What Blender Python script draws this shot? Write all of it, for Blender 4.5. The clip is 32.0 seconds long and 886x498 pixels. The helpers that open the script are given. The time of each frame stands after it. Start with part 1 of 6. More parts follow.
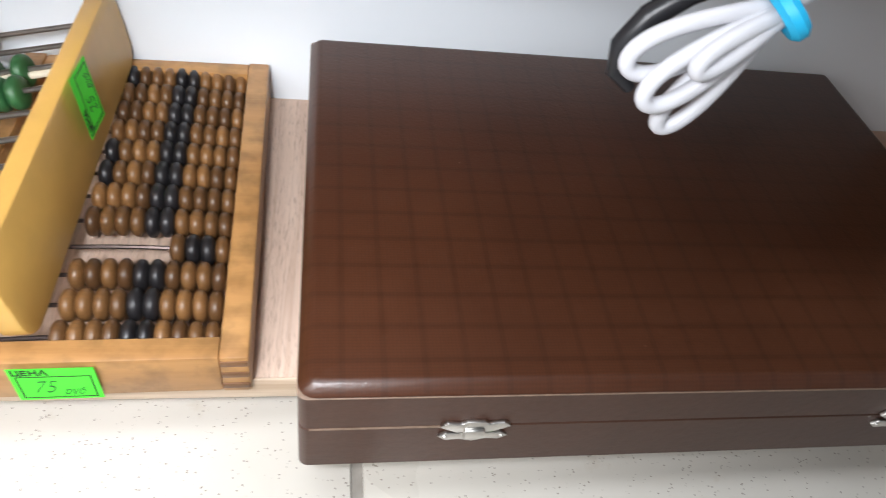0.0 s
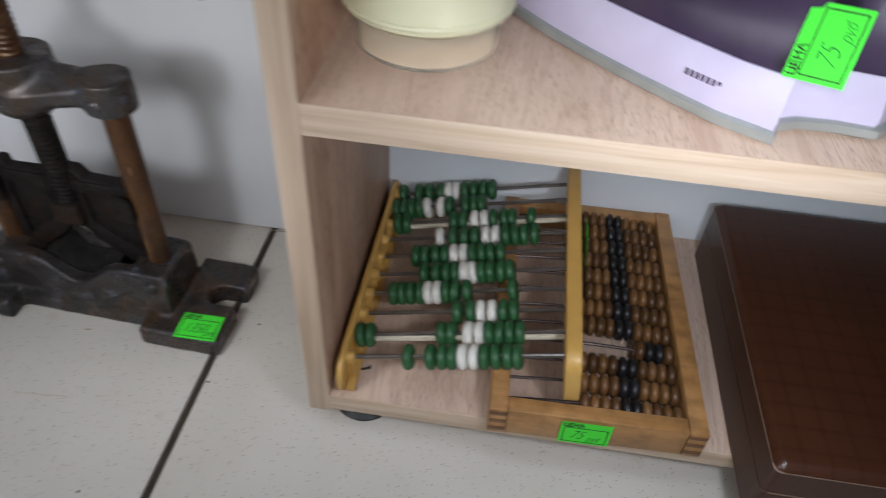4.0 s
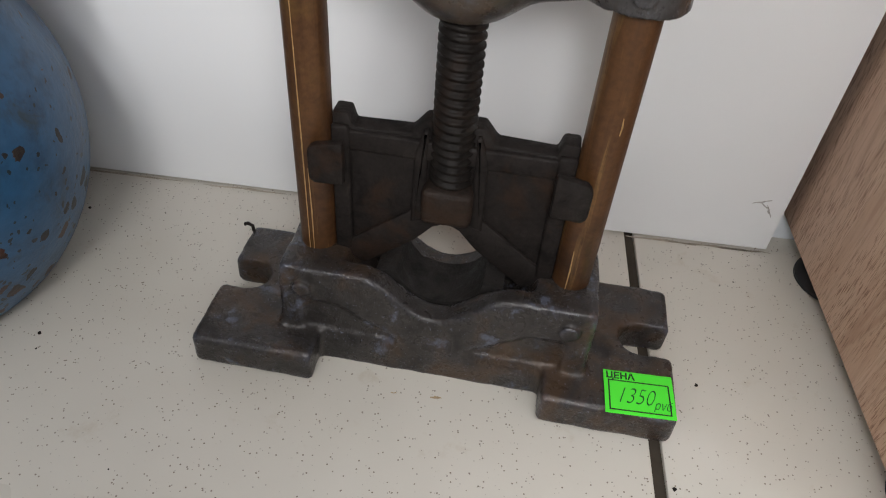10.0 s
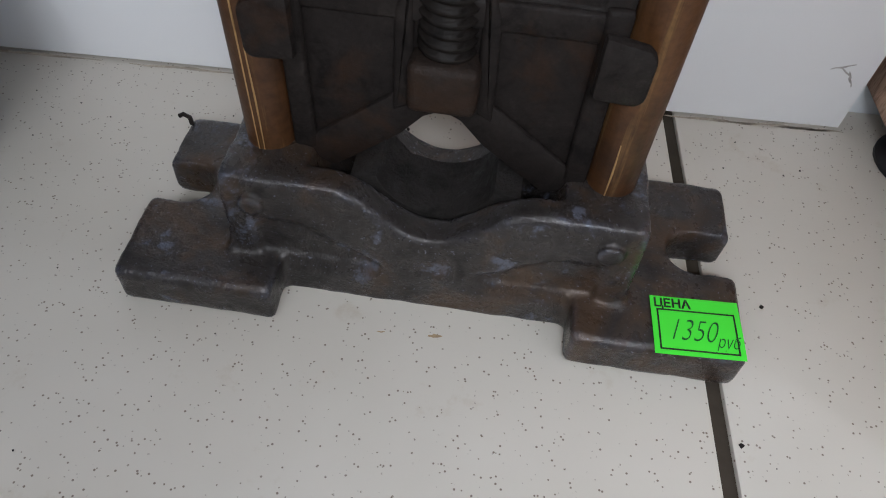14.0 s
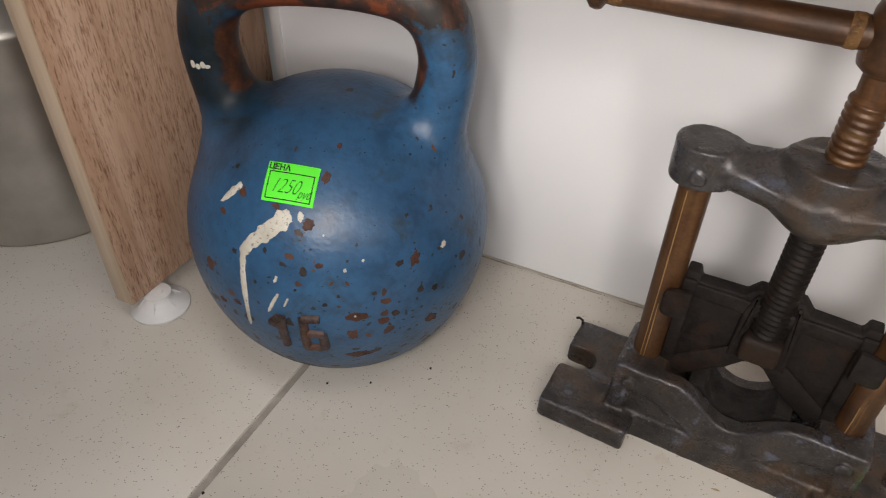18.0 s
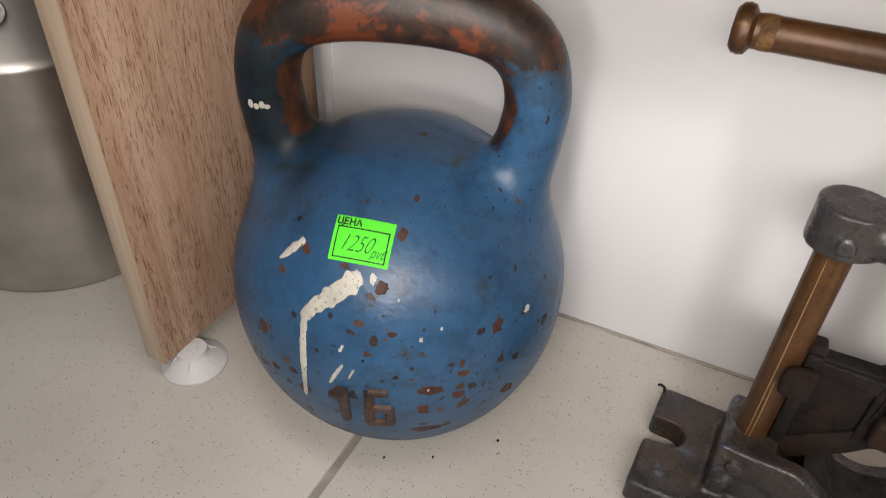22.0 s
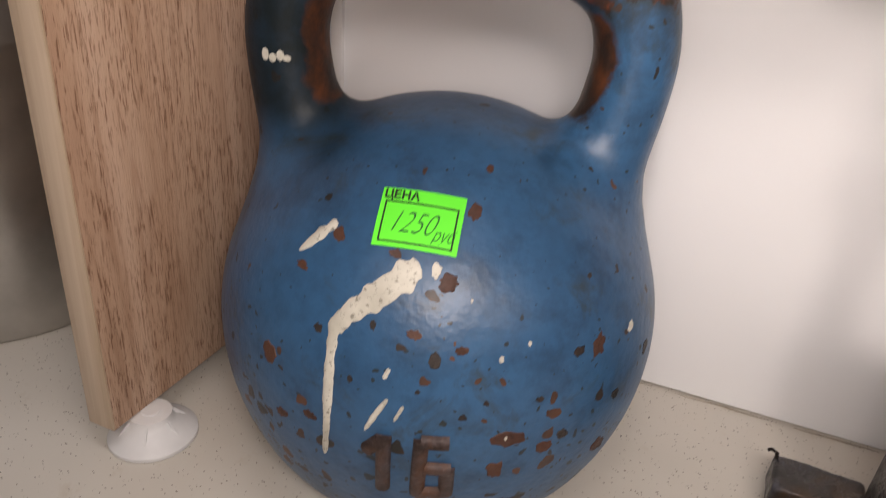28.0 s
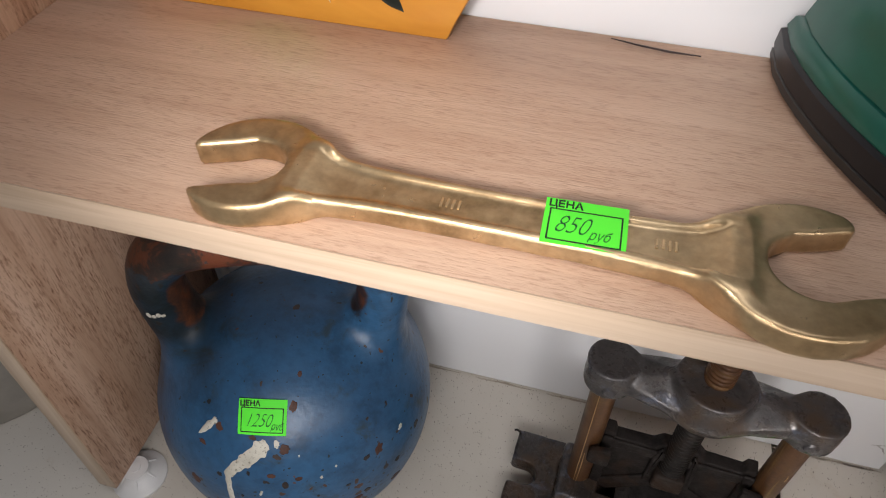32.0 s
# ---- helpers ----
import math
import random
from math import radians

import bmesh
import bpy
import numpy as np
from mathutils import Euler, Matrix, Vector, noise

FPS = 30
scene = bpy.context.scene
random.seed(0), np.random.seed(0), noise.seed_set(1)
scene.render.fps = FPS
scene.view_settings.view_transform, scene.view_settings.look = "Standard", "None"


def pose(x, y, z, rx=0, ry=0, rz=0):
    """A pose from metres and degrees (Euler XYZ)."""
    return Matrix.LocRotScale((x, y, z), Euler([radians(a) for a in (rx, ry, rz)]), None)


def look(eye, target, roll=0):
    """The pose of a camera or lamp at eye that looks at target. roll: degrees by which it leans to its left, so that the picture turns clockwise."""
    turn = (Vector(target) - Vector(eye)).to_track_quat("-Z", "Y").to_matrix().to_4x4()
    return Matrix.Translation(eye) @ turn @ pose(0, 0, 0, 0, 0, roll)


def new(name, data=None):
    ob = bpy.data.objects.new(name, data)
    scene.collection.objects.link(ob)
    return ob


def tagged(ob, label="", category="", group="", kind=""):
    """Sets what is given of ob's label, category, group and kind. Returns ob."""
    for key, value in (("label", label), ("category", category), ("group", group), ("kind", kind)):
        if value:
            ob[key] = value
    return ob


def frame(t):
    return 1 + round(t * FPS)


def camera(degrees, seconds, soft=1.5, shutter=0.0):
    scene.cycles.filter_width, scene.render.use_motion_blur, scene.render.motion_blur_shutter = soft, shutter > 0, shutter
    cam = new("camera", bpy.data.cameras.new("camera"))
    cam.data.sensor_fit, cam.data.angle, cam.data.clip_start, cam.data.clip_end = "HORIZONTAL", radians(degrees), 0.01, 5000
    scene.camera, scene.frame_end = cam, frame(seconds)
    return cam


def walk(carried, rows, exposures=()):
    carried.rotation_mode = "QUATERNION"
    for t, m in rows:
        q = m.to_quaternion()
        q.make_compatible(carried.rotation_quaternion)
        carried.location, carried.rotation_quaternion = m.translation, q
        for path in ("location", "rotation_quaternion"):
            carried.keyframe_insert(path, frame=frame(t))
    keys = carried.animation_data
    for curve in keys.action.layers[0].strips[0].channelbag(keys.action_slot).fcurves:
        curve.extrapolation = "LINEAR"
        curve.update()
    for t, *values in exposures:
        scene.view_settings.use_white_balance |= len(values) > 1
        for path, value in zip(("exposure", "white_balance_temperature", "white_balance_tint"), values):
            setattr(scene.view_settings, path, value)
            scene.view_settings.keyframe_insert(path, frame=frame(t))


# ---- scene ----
cam = camera(64.91, 32.0, soft=1.0, shutter=0.35)
PATH = [
    (0, (0.4112, -0.3976, 0.3412), (0.5852, 0.2706, -0.3822), 11.74),
    (0.5, (0.3831, -0.4029, 0.3513), (0.5010, 0.2806, -0.3691), 9.21),
    (1, (0.3641, -0.4134, 0.3606), (0.4376, 0.2822, -0.3541), 6.85),
    (1.5, (0.3460, -0.4167, 0.3600), (0.3905, 0.2767, -0.3591), 5.47),
    (2, (0.3193, -0.4216, 0.3677), (0.3273, 0.2761, -0.3486), 4.13),
    (2.5, (0.3068, -0.4239, 0.3717), (0.3063, 0.2616, -0.3564), 3.90),
    (3, (0.2960, -0.4314, 0.3744), (0.2955, 0.2510, -0.3565), 4.96),
    (3.5, (0.2829, -0.4388, 0.4039), (0.2759, 0.2636, -0.3078), 5.22),
    (4, (0.2162, -0.4970, 0.4746), (0.1491, 0.2294, -0.2094), 3.89),
    (4.5, (0.1200, -0.5407, 0.5194), (0.0456, 0.1688, -0.1814), 7.95),
    (6.5, (-0.0768, -0.3921, 0.4165), (-0.1792, 0.3719, -0.2206), 4.09),
    (7, (-0.0769, -0.4007, 0.4148), (-0.1453, 0.4490, -0.1080), 4.66),
    (7.5, (-0.0850, -0.3871, 0.3906), (-0.1462, 0.4447, -0.1611), 2.95),
    (8, (-0.0917, -0.3782, 0.3675), (-0.1560, 0.4301, -0.2177), 2.78),
    (8.5, (-0.0979, -0.3780, 0.3537), (-0.1619, 0.4092, -0.2597), 3.48),
    (9, (-0.1024, -0.3756, 0.3360), (-0.1594, 0.3970, -0.2963), 3.85),
    (9.5, (-0.1054, -0.3743, 0.3211), (-0.1573, 0.3837, -0.3291), 4.14),
    (10, (-0.1063, -0.3703, 0.3043), (-0.1504, 0.3701, -0.3664), 4.84),
    (10.5, (-0.1072, -0.3677, 0.2899), (-0.1535, 0.3577, -0.3969), 4.33),
    (11, (-0.1052, -0.3508, 0.2743), (-0.1421, 0.3157, -0.4703), 3.66),
    (11.5, (-0.1067, -0.3287, 0.2697), (-0.1485, 0.2916, -0.5136), 1.48),
    (12, (-0.1088, -0.3083, 0.2595), (-0.1427, 0.2924, -0.5392), 2.04),
    (12.5, (-0.1079, -0.2956, 0.2475), (-0.1280, 0.3058, -0.5511), 3.43),
    (13, (-0.1092, -0.2962, 0.2444), (-0.1289, 0.3066, -0.5533), 3.80),
    (13.5, (-0.1104, -0.2958, 0.2460), (-0.1232, 0.3034, -0.5544), 4.49),
    (15.5, (-0.1240, -0.3404, 0.2927), (-0.1512, 0.3702, -0.4104), 5.73),
    (16, (-0.1179, -0.3658, 0.3232), (-0.1834, 0.3650, -0.3563), 4.09),
    (16.5, (-0.1218, -0.3968, 0.3598), (-0.2387, 0.3498, -0.2951), 3.81),
    (17, (-0.1321, -0.4266, 0.3939), (-0.3409, 0.3236, -0.2335), 3.69),
    (17.5, (-0.1478, -0.4441, 0.4109), (-0.4202, 0.2836, -0.2186), 2.72),
    (18, (-0.1737, -0.4701, 0.4214), (-0.5049, 0.2288, -0.2126), 1.36),
    (18.5, (-0.1853, -0.4766, 0.4301), (-0.5067, 0.2424, -0.1861), 1.12),
    (19, (-0.1931, -0.4850, 0.4371), (-0.5329, 0.2262, -0.1783), 0.73),
    (19.5, (-0.1993, -0.4885, 0.4352), (-0.5413, 0.2181, -0.1844), 0.70),
    (20, (-0.2075, -0.4759, 0.4338), (-0.5511, 0.2386, -0.1757), 1.16),
    (20.5, (-0.2222, -0.4660, 0.4346), (-0.5808, 0.2550, -0.1583), 0.44),
    (21, (-0.2288, -0.4487, 0.4398), (-0.5860, 0.2583, -0.1705), 0.09),
    (21.5, (-0.2373, -0.4488, 0.4307), (-0.5933, 0.2731, -0.1626), 0.87),
    (22, (-0.2471, -0.4435, 0.4066), (-0.5806, 0.2765, -0.2019), 2.47),
    (22.5, (-0.2582, -0.4408, 0.3812), (-0.5725, 0.2774, -0.2396), 4.08),
    (23, (-0.2660, -0.4424, 0.3626), (-0.5815, 0.2808, -0.2518), 4.36),
    (23.5, (-0.2774, -0.4462, 0.3423), (-0.6045, 0.3205, -0.2102), 4.19),
    (24, (-0.2884, -0.4582, 0.3166), (-0.5885, 0.3527, -0.1858), 6.06),
    (24.5, (-0.2954, -0.4708, 0.3067), (-0.6157, 0.3583, -0.1516), 5.67),
    (25, (-0.3028, -0.4732, 0.2943), (-0.6255, 0.3739, -0.1279), 5.84),
    (25.5, (-0.3094, -0.4579, 0.2826), (-0.6282, 0.3757, -0.1685), 5.19),
    (27.5, (-0.3229, -0.4131, 0.2651), (-0.6363, 0.4101, -0.2083), 4.96),
    (28, (-0.3187, -0.4176, 0.2879), (-0.6336, 0.4193, -0.1597), 4.75),
    (28.5, (-0.3013, -0.4207, 0.3310), (-0.6169, 0.4320, -0.0853), 3.52),
    (29, (-0.2907, -0.4335, 0.3611), (-0.5746, 0.4264, -0.0632), 4.98),
    (29.5, (-0.2798, -0.4368, 0.4154), (-0.5507, 0.4097, -0.0428), 4.50),
    (30, (-0.2579, -0.4523, 0.4630), (-0.4975, 0.3798, -0.0371), 3.62),
    (30.5, (-0.2293, -0.4612, 0.5156), (-0.4708, 0.3676, 0.0108), 3.82),
    (31, (-0.2183, -0.4642, 0.5703), (-0.4543, 0.3199, -0.0038), 1.78),
    (31.5, (-0.2115, -0.4473, 0.6169), (-0.4323, 0.2834, -0.0290), 0.91),
    (32, (-0.2287, -0.3903, 0.6192), (-0.4074, 0.2684, -0.1117), 0.36),
]
walk(cam, [(t, look(eye, aim, roll)) for t, eye, aim, roll in PATH],
     [(0, 1.15, 6200, 10), (1, 0.58, 6100, 10), (2, 0.45, 6000, 10), (3, 0.18, 6000, 10), (4, -0.5, 5900, 10), (7, -0.05, 6200, 10), (8, -0.1, 6300, 10), (10, 0.02, 6300, 10), (12, 0.08, 5850, 10),
      (13, 0.0, 5850, 10), (16, -0.08, 5950, 10), (17, -0.15, 6600, 12), (18, 0.08, 6800, 14), (20, 0.2, 6800, 14), (22, 0.28, 6800, 14), (24, 0.28, 6900, 18), (25, 0.28, 6900, 18), (28, 0.25, 7200, 20), (29, -0.1, 7000, 18), (30, -0.5, 6800, 14), (31, -0.65, 6600, 14), (32, -0.28, 6500, 14)])

# ---- light ----
world = bpy.data.worlds.new("world")
scene.world = world
world.use_nodes = True
world.node_tree.nodes["Background"].inputs[0].default_value = (0.75, 0.87, 1.0, 1)
world.node_tree.nodes["Background"].inputs[1].default_value = 0.010


def lamp(name, kind, place, aim, watts, colour=(1, 1, 1), size=0.03, cone=100, blend=0.7):
    data = bpy.data.lights.new(name, kind)
    data.energy, data.color = watts, colour
    if kind == "AREA":
        data.shape, data.size, data.size_y = "RECTANGLE", size[0], size[1]
    else:
        data.shadow_soft_size = size
    if kind == "SPOT":
        data.spot_size, data.spot_blend = radians(cone), blend
    ob = new(name, data)
    ob.matrix_world = look(place, aim)
    return ob


# the torch that is carried along the shelves, at its stations
WARM = (1.0, 0.97, 0.93)
lamp("torch_light", "SPOT", (-0.075, -0.395, 0.34), (0.0, -0.05, 0.115), 2.6, WARM, 0.03, 92, 1.0)
lamp("torch_light", "SPOT", (-0.225, -0.475, 0.41), (-0.42, -0.02, 0.17), 1.45, WARM, 0.03, 84, 0.9)
lamp("torch_light", "SPOT", (-0.310, -0.445, 0.290), (-0.44, -0.02, 0.18), 1.25, WARM, 0.03, 86, 0.9)
lamp("torch_light", "SPOT", (0.35, -0.40, 0.37), (0.33, -0.06, 0.09), 3.1, (0.97, 0.98, 1.0), 0.022, 112, 1.0)
lamp("torch_light", "SPOT", (0.22, -0.50, 0.50), (0.27, -0.08, 0.30), 3.0, (1.0, 0.98, 0.95), 0.022, 54, 0.9)
lamp("torch_light", "SPOT", (-0.31, -0.47, 0.62), (-0.31, -0.06, 0.44), 8.8, WARM, 0.04, 66, 0.9)
# broad added fill, standing in for the torch swept along the shelves
lamp("fill_strip", "AREA", (-0.05, -0.56, 0.46), (-0.05, -0.05, 0.12), 1.7, WARM, (0.85, 0.12))
# unseen overhead lamp, added to give soft room light and brighten the shelf
lamp("overhead_fill", "AREA", (-0.1, -0.45, 2.45), (-0.1, -0.42, 0), 11, (0.95, 0.97, 1.0), (1.2, 0.6))

# ---- materials ----


def material(name, rough=0.6, metal=0.0, spec=0.5):
    m = bpy.data.materials.new(name)
    m.use_nodes = True
    p = m.node_tree.nodes["Principled BSDF"]
    p.inputs["Roughness"].default_value = rough
    p.inputs["Metallic"].default_value = metal
    p.inputs["Specular IOR Level"].default_value = spec
    return m, m.node_tree.nodes, m.node_tree.links, p


def place_node(nodes, links, scale=(1, 1, 1), turn=(0, 0, 0), kind="Object"):
    tc, mp = nodes.new("ShaderNodeTexCoord"), nodes.new("ShaderNodeMapping")
    mp.inputs["Scale"].default_value = scale
    mp.inputs["Rotation"].default_value = [radians(a) for a in turn]
    links.new(tc.outputs[kind], mp.inputs["Vector"])
    return mp.outputs["Vector"]


def noise_node(nodes, links, vec, scale, detail=4, rough=0.55, distort=0.0):
    n = nodes.new("ShaderNodeTexNoise")
    n.inputs["Scale"].default_value, n.inputs["Detail"].default_value = scale, detail
    n.inputs["Roughness"].default_value, n.inputs["Distortion"].default_value = rough, distort
    links.new(vec, n.inputs["Vector"])
    return n.outputs["Fac"]


def ramp(nodes, links, fac, stops):
    r = nodes.new("ShaderNodeValToRGB")
    while len(r.color_ramp.elements) < len(stops):
        r.color_ramp.elements.new(0.5)
    for e, (p, c) in zip(r.color_ramp.elements, stops):
        e.position, e.color = p, (*c, 1) if len(c) == 3 else c
    links.new(fac, r.inputs["Fac"])
    return r.outputs["Color"]


def mix(nodes, links, fac, a, b, blend="MIX"):
    n = nodes.new("ShaderNodeMix")
    n.data_type, n.blend_type = "RGBA", blend
    for value, slot in ((fac, 0), (a, 6), (b, 7)):
        if isinstance(value, (int, float)):
            n.inputs[slot].default_value = value
        elif isinstance(value, tuple):
            n.inputs[slot].default_value = (*value, 1)
        else:
            links.new(value, n.inputs[slot])
    return n.outputs[2]


def bump(nodes, links, p, height, strength=0.3, distance=0.001):
    b = nodes.new("ShaderNodeBump")
    b.inputs["Strength"].default_value, b.inputs["Distance"].default_value = strength, distance
    links.new(height, b.inputs["Height"])
    links.new(b.outputs["Normal"], p.inputs["Normal"])


def grey(v):
    return (v, v, v)


def plain(name, colour, rough=0.6, metal=0.0, spread=0.12, scale=60.0, spec=0.5, relief=0.15):
    """A colour with fine mottling and a little relief."""
    m, n, l, p = material(name, rough, metal, spec)
    v = place_node(n, l)
    a, b = noise_node(n, l, v, scale, 5), noise_node(n, l, v, scale * 0.12, 3)
    dark, light = tuple(c * (1 - spread) for c in colour), tuple(min(1, c * (1 + spread)) for c in colour)
    c1 = ramp(n, l, a, [(0.3, dark), (0.7, light)])
    c2 = ramp(n, l, b, [(0.35, grey(0.85)), (0.65, grey(1.0))])
    l.new(mix(n, l, 0.8, c1, c2, "MULTIPLY"), p.inputs["Base Color"])
    if relief:
        bump(n, l, p, a, relief, 0.0006)
    return m


def along(axis, long, cross):
    return tuple(long if a == axis else cross for a in "xyz")


def oak(name, axis, strength, pale=0.0):
    """Sonoma oak chipboard laminate with its grain along an axis."""
    m, n, l, p = material(name, 0.5, 0, 0.4)
    v = place_node(n, l, along(axis, 2.0, 30))
    w = place_node(n, l, along(axis, 64, 620))
    u = place_node(n, l, along(axis, 1.6, 7.0))
    broad = noise_node(n, l, v, 1.0, 6, 0.62, 0.9)
    pores = noise_node(n, l, w, 1.6, 3, 0.65, 0.3)
    cloud = noise_node(n, l, u, 3.0, 3)
    c = ramp(n, l, broad, [(0.25, (0.42, 0.25, 0.165)), (0.45, (0.57, 0.38, 0.265)), (0.58, (0.65, 0.455, 0.335)), (0.8, (0.71, 0.52, 0.40))])
    c = mix(n, l, (1 - strength) * 0.75, c, (0.63, 0.45, 0.335))
    some = ramp(n, l, noise_node(n, l, place_node(n, l, along(axis, 5, 16)), 2.2, 3), [(0.33, (0, 0, 0)), (0.50, (1, 1, 1))])
    d = ramp(n, l, pores, [(0.36, (0.32, 0.20, 0.13)), (0.49, (1, 1, 1))])
    d = mix(n, l, some, (1.0, 1.0, 1.0), d)
    rings = noise_node(n, l, place_node(n, l, along(axis, 0.9, 11)), 2.0, 2, 0.5, 1.6)
    bands = n.new("ShaderNodeMath")
    bands.operation, bands.inputs[1].default_value = "MULTIPLY", 46.0
    l.new(rings, bands.inputs[0])
    wave = n.new("ShaderNodeMath")
    wave.operation = "SINE"
    l.new(bands.outputs[0], wave.inputs[0])
    figure = ramp(n, l, wave.outputs[0], [(0.0, grey(1.0)), (0.75, grey(0.93)), (1.0, (0.80, 0.74, 0.70))])
    e = ramp(n, l, cloud, [(0.3, (0.86, 0.80, 0.76)), (0.7, (1, 1, 1))])
    e = mix(n, l, strength, e, figure, "MULTIPLY")
    c = mix(n, l, pale, mix(n, l, strength, c, d, "MULTIPLY"), (0.74, 0.64, 0.56))
    l.new(mix(n, l, 0.9, c, e, "MULTIPLY"), p.inputs["Base Color"])
    bump(n, l, p, pores, 0.45, 0.0006)
    return m


def edge_band(name, axis):
    """The paler melamine edging of the boards."""
    m, n, l, p = material(name, 0.45, 0, 0.4)
    v = place_node(n, l, along(axis, 6, 160))
    a = noise_node(n, l, v, 1.0, 4, 0.6, 0.5)
    l.new(ramp(n, l, a, [(0.3, (0.46, 0.335, 0.23)), (0.5, (0.58, 0.445, 0.325)), (0.7, (0.65, 0.52, 0.40))]), p.inputs["Base Color"])
    bump(n, l, p, a, 0.1, 0.0003)
    return m


OAK_X = oak("oak_along", "x", 0.36)
OAK_Y = oak("oak_across", "y", 0.70, 0.35)
OAK_Z = oak("oak_upright", "z", 0.80)
EDGE_X, EDGE_Z = edge_band("edging_along", "x"), edge_band("edging_upright", "z")


def floor_tile():
    m, n, l, p = material("floor_tile", 0.32, 0, 0.5)
    v = place_node(n, l, kind="Object")
    info = n.new("ShaderNodeObjectInfo")
    add = n.new("ShaderNodeVectorMath")
    add.operation = "ADD"
    l.new(v, add.inputs[0])
    comb = n.new("ShaderNodeCombineXYZ")
    mul = n.new("ShaderNodeMath")
    mul.operation, mul.inputs[1].default_value = "MULTIPLY", 37.0
    l.new(info.outputs["Random"], mul.inputs[0])
    l.new(mul.outputs[0], comb.inputs[0])
    l.new(comb.outputs[0], add.inputs[1])
    v = add.outputs[0]
    cloud = noise_node(n, l, v, 5, 4)
    base = ramp(n, l, cloud, [(0.3, (0.60, 0.565, 0.50)), (0.7, (0.70, 0.665, 0.605))])
    vor = n.new("ShaderNodeTexVoronoi")
    vor.inputs["Scale"].default_value = 430
    l.new(v, vor.inputs["Vector"])
    dots = ramp(n, l, vor.outputs["Distance"], [(0.15, (1, 1, 1)), (0.23, (0, 0, 0))])
    some = ramp(n, l, noise_node(n, l, v, 170, 2), [(0.505, (0, 0, 0)), (0.545, (1, 1, 1))])
    fac = mix(n, l, 1.0, dots, some, "MULTIPLY")
    c = mix(n, l, fac, base, (0.21, 0.17, 0.135))
    dirt = ramp(n, l, noise_node(n, l, v, 26, 6, 0.7), [(0.60, (1, 1, 1)), (0.75, (0.82, 0.76, 0.68))])
    l.new(mix(n, l, 0.8, c, dirt, "MULTIPLY"), p.inputs["Base Color"])
    l.new(ramp(n, l, cloud, [(0.3, grey(0.26)), (0.7, grey(0.42))]), p.inputs["Roughness"])
    bump(n, l, p, noise_node(n, l, v, 240, 3), 0.08, 0.0004)
    return m


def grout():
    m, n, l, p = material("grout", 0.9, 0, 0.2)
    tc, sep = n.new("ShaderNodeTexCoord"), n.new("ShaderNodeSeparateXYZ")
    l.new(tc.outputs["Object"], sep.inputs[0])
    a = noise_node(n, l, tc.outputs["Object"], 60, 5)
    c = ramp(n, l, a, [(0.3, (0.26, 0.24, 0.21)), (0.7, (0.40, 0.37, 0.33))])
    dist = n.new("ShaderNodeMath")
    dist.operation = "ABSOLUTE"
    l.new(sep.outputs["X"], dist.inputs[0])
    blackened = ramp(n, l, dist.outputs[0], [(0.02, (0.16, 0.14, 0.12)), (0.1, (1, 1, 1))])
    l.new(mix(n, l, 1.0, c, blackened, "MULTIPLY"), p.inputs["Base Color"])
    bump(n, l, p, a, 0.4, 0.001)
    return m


def wall_white(name, colour, rough=0.4):
    m, n, l, p = material(name, rough, 0, 0.4)
    v = place_node(n, l)
    cloud, fine = noise_node(n, l, v, 3, 4), noise_node(n, l, v, 350, 3)
    specks = n.new("ShaderNodeTexVoronoi")
    specks.inputs["Scale"].default_value = 14
    l.new(v, specks.inputs["Vector"])
    c = ramp(n, l, cloud, [(0.3, tuple(x * 0.94 for x in colour)), (0.7, colour)])
    s = ramp(n, l, specks.outputs["Distance"], [(0.012, (0.5, 0.47, 0.43)), (0.03, (1, 1, 1))])
    l.new(mix(n, l, 0.7, c, s, "MULTIPLY"), p.inputs["Base Color"])
    bump(n, l, p, fine, 0.06, 0.0004)
    return m


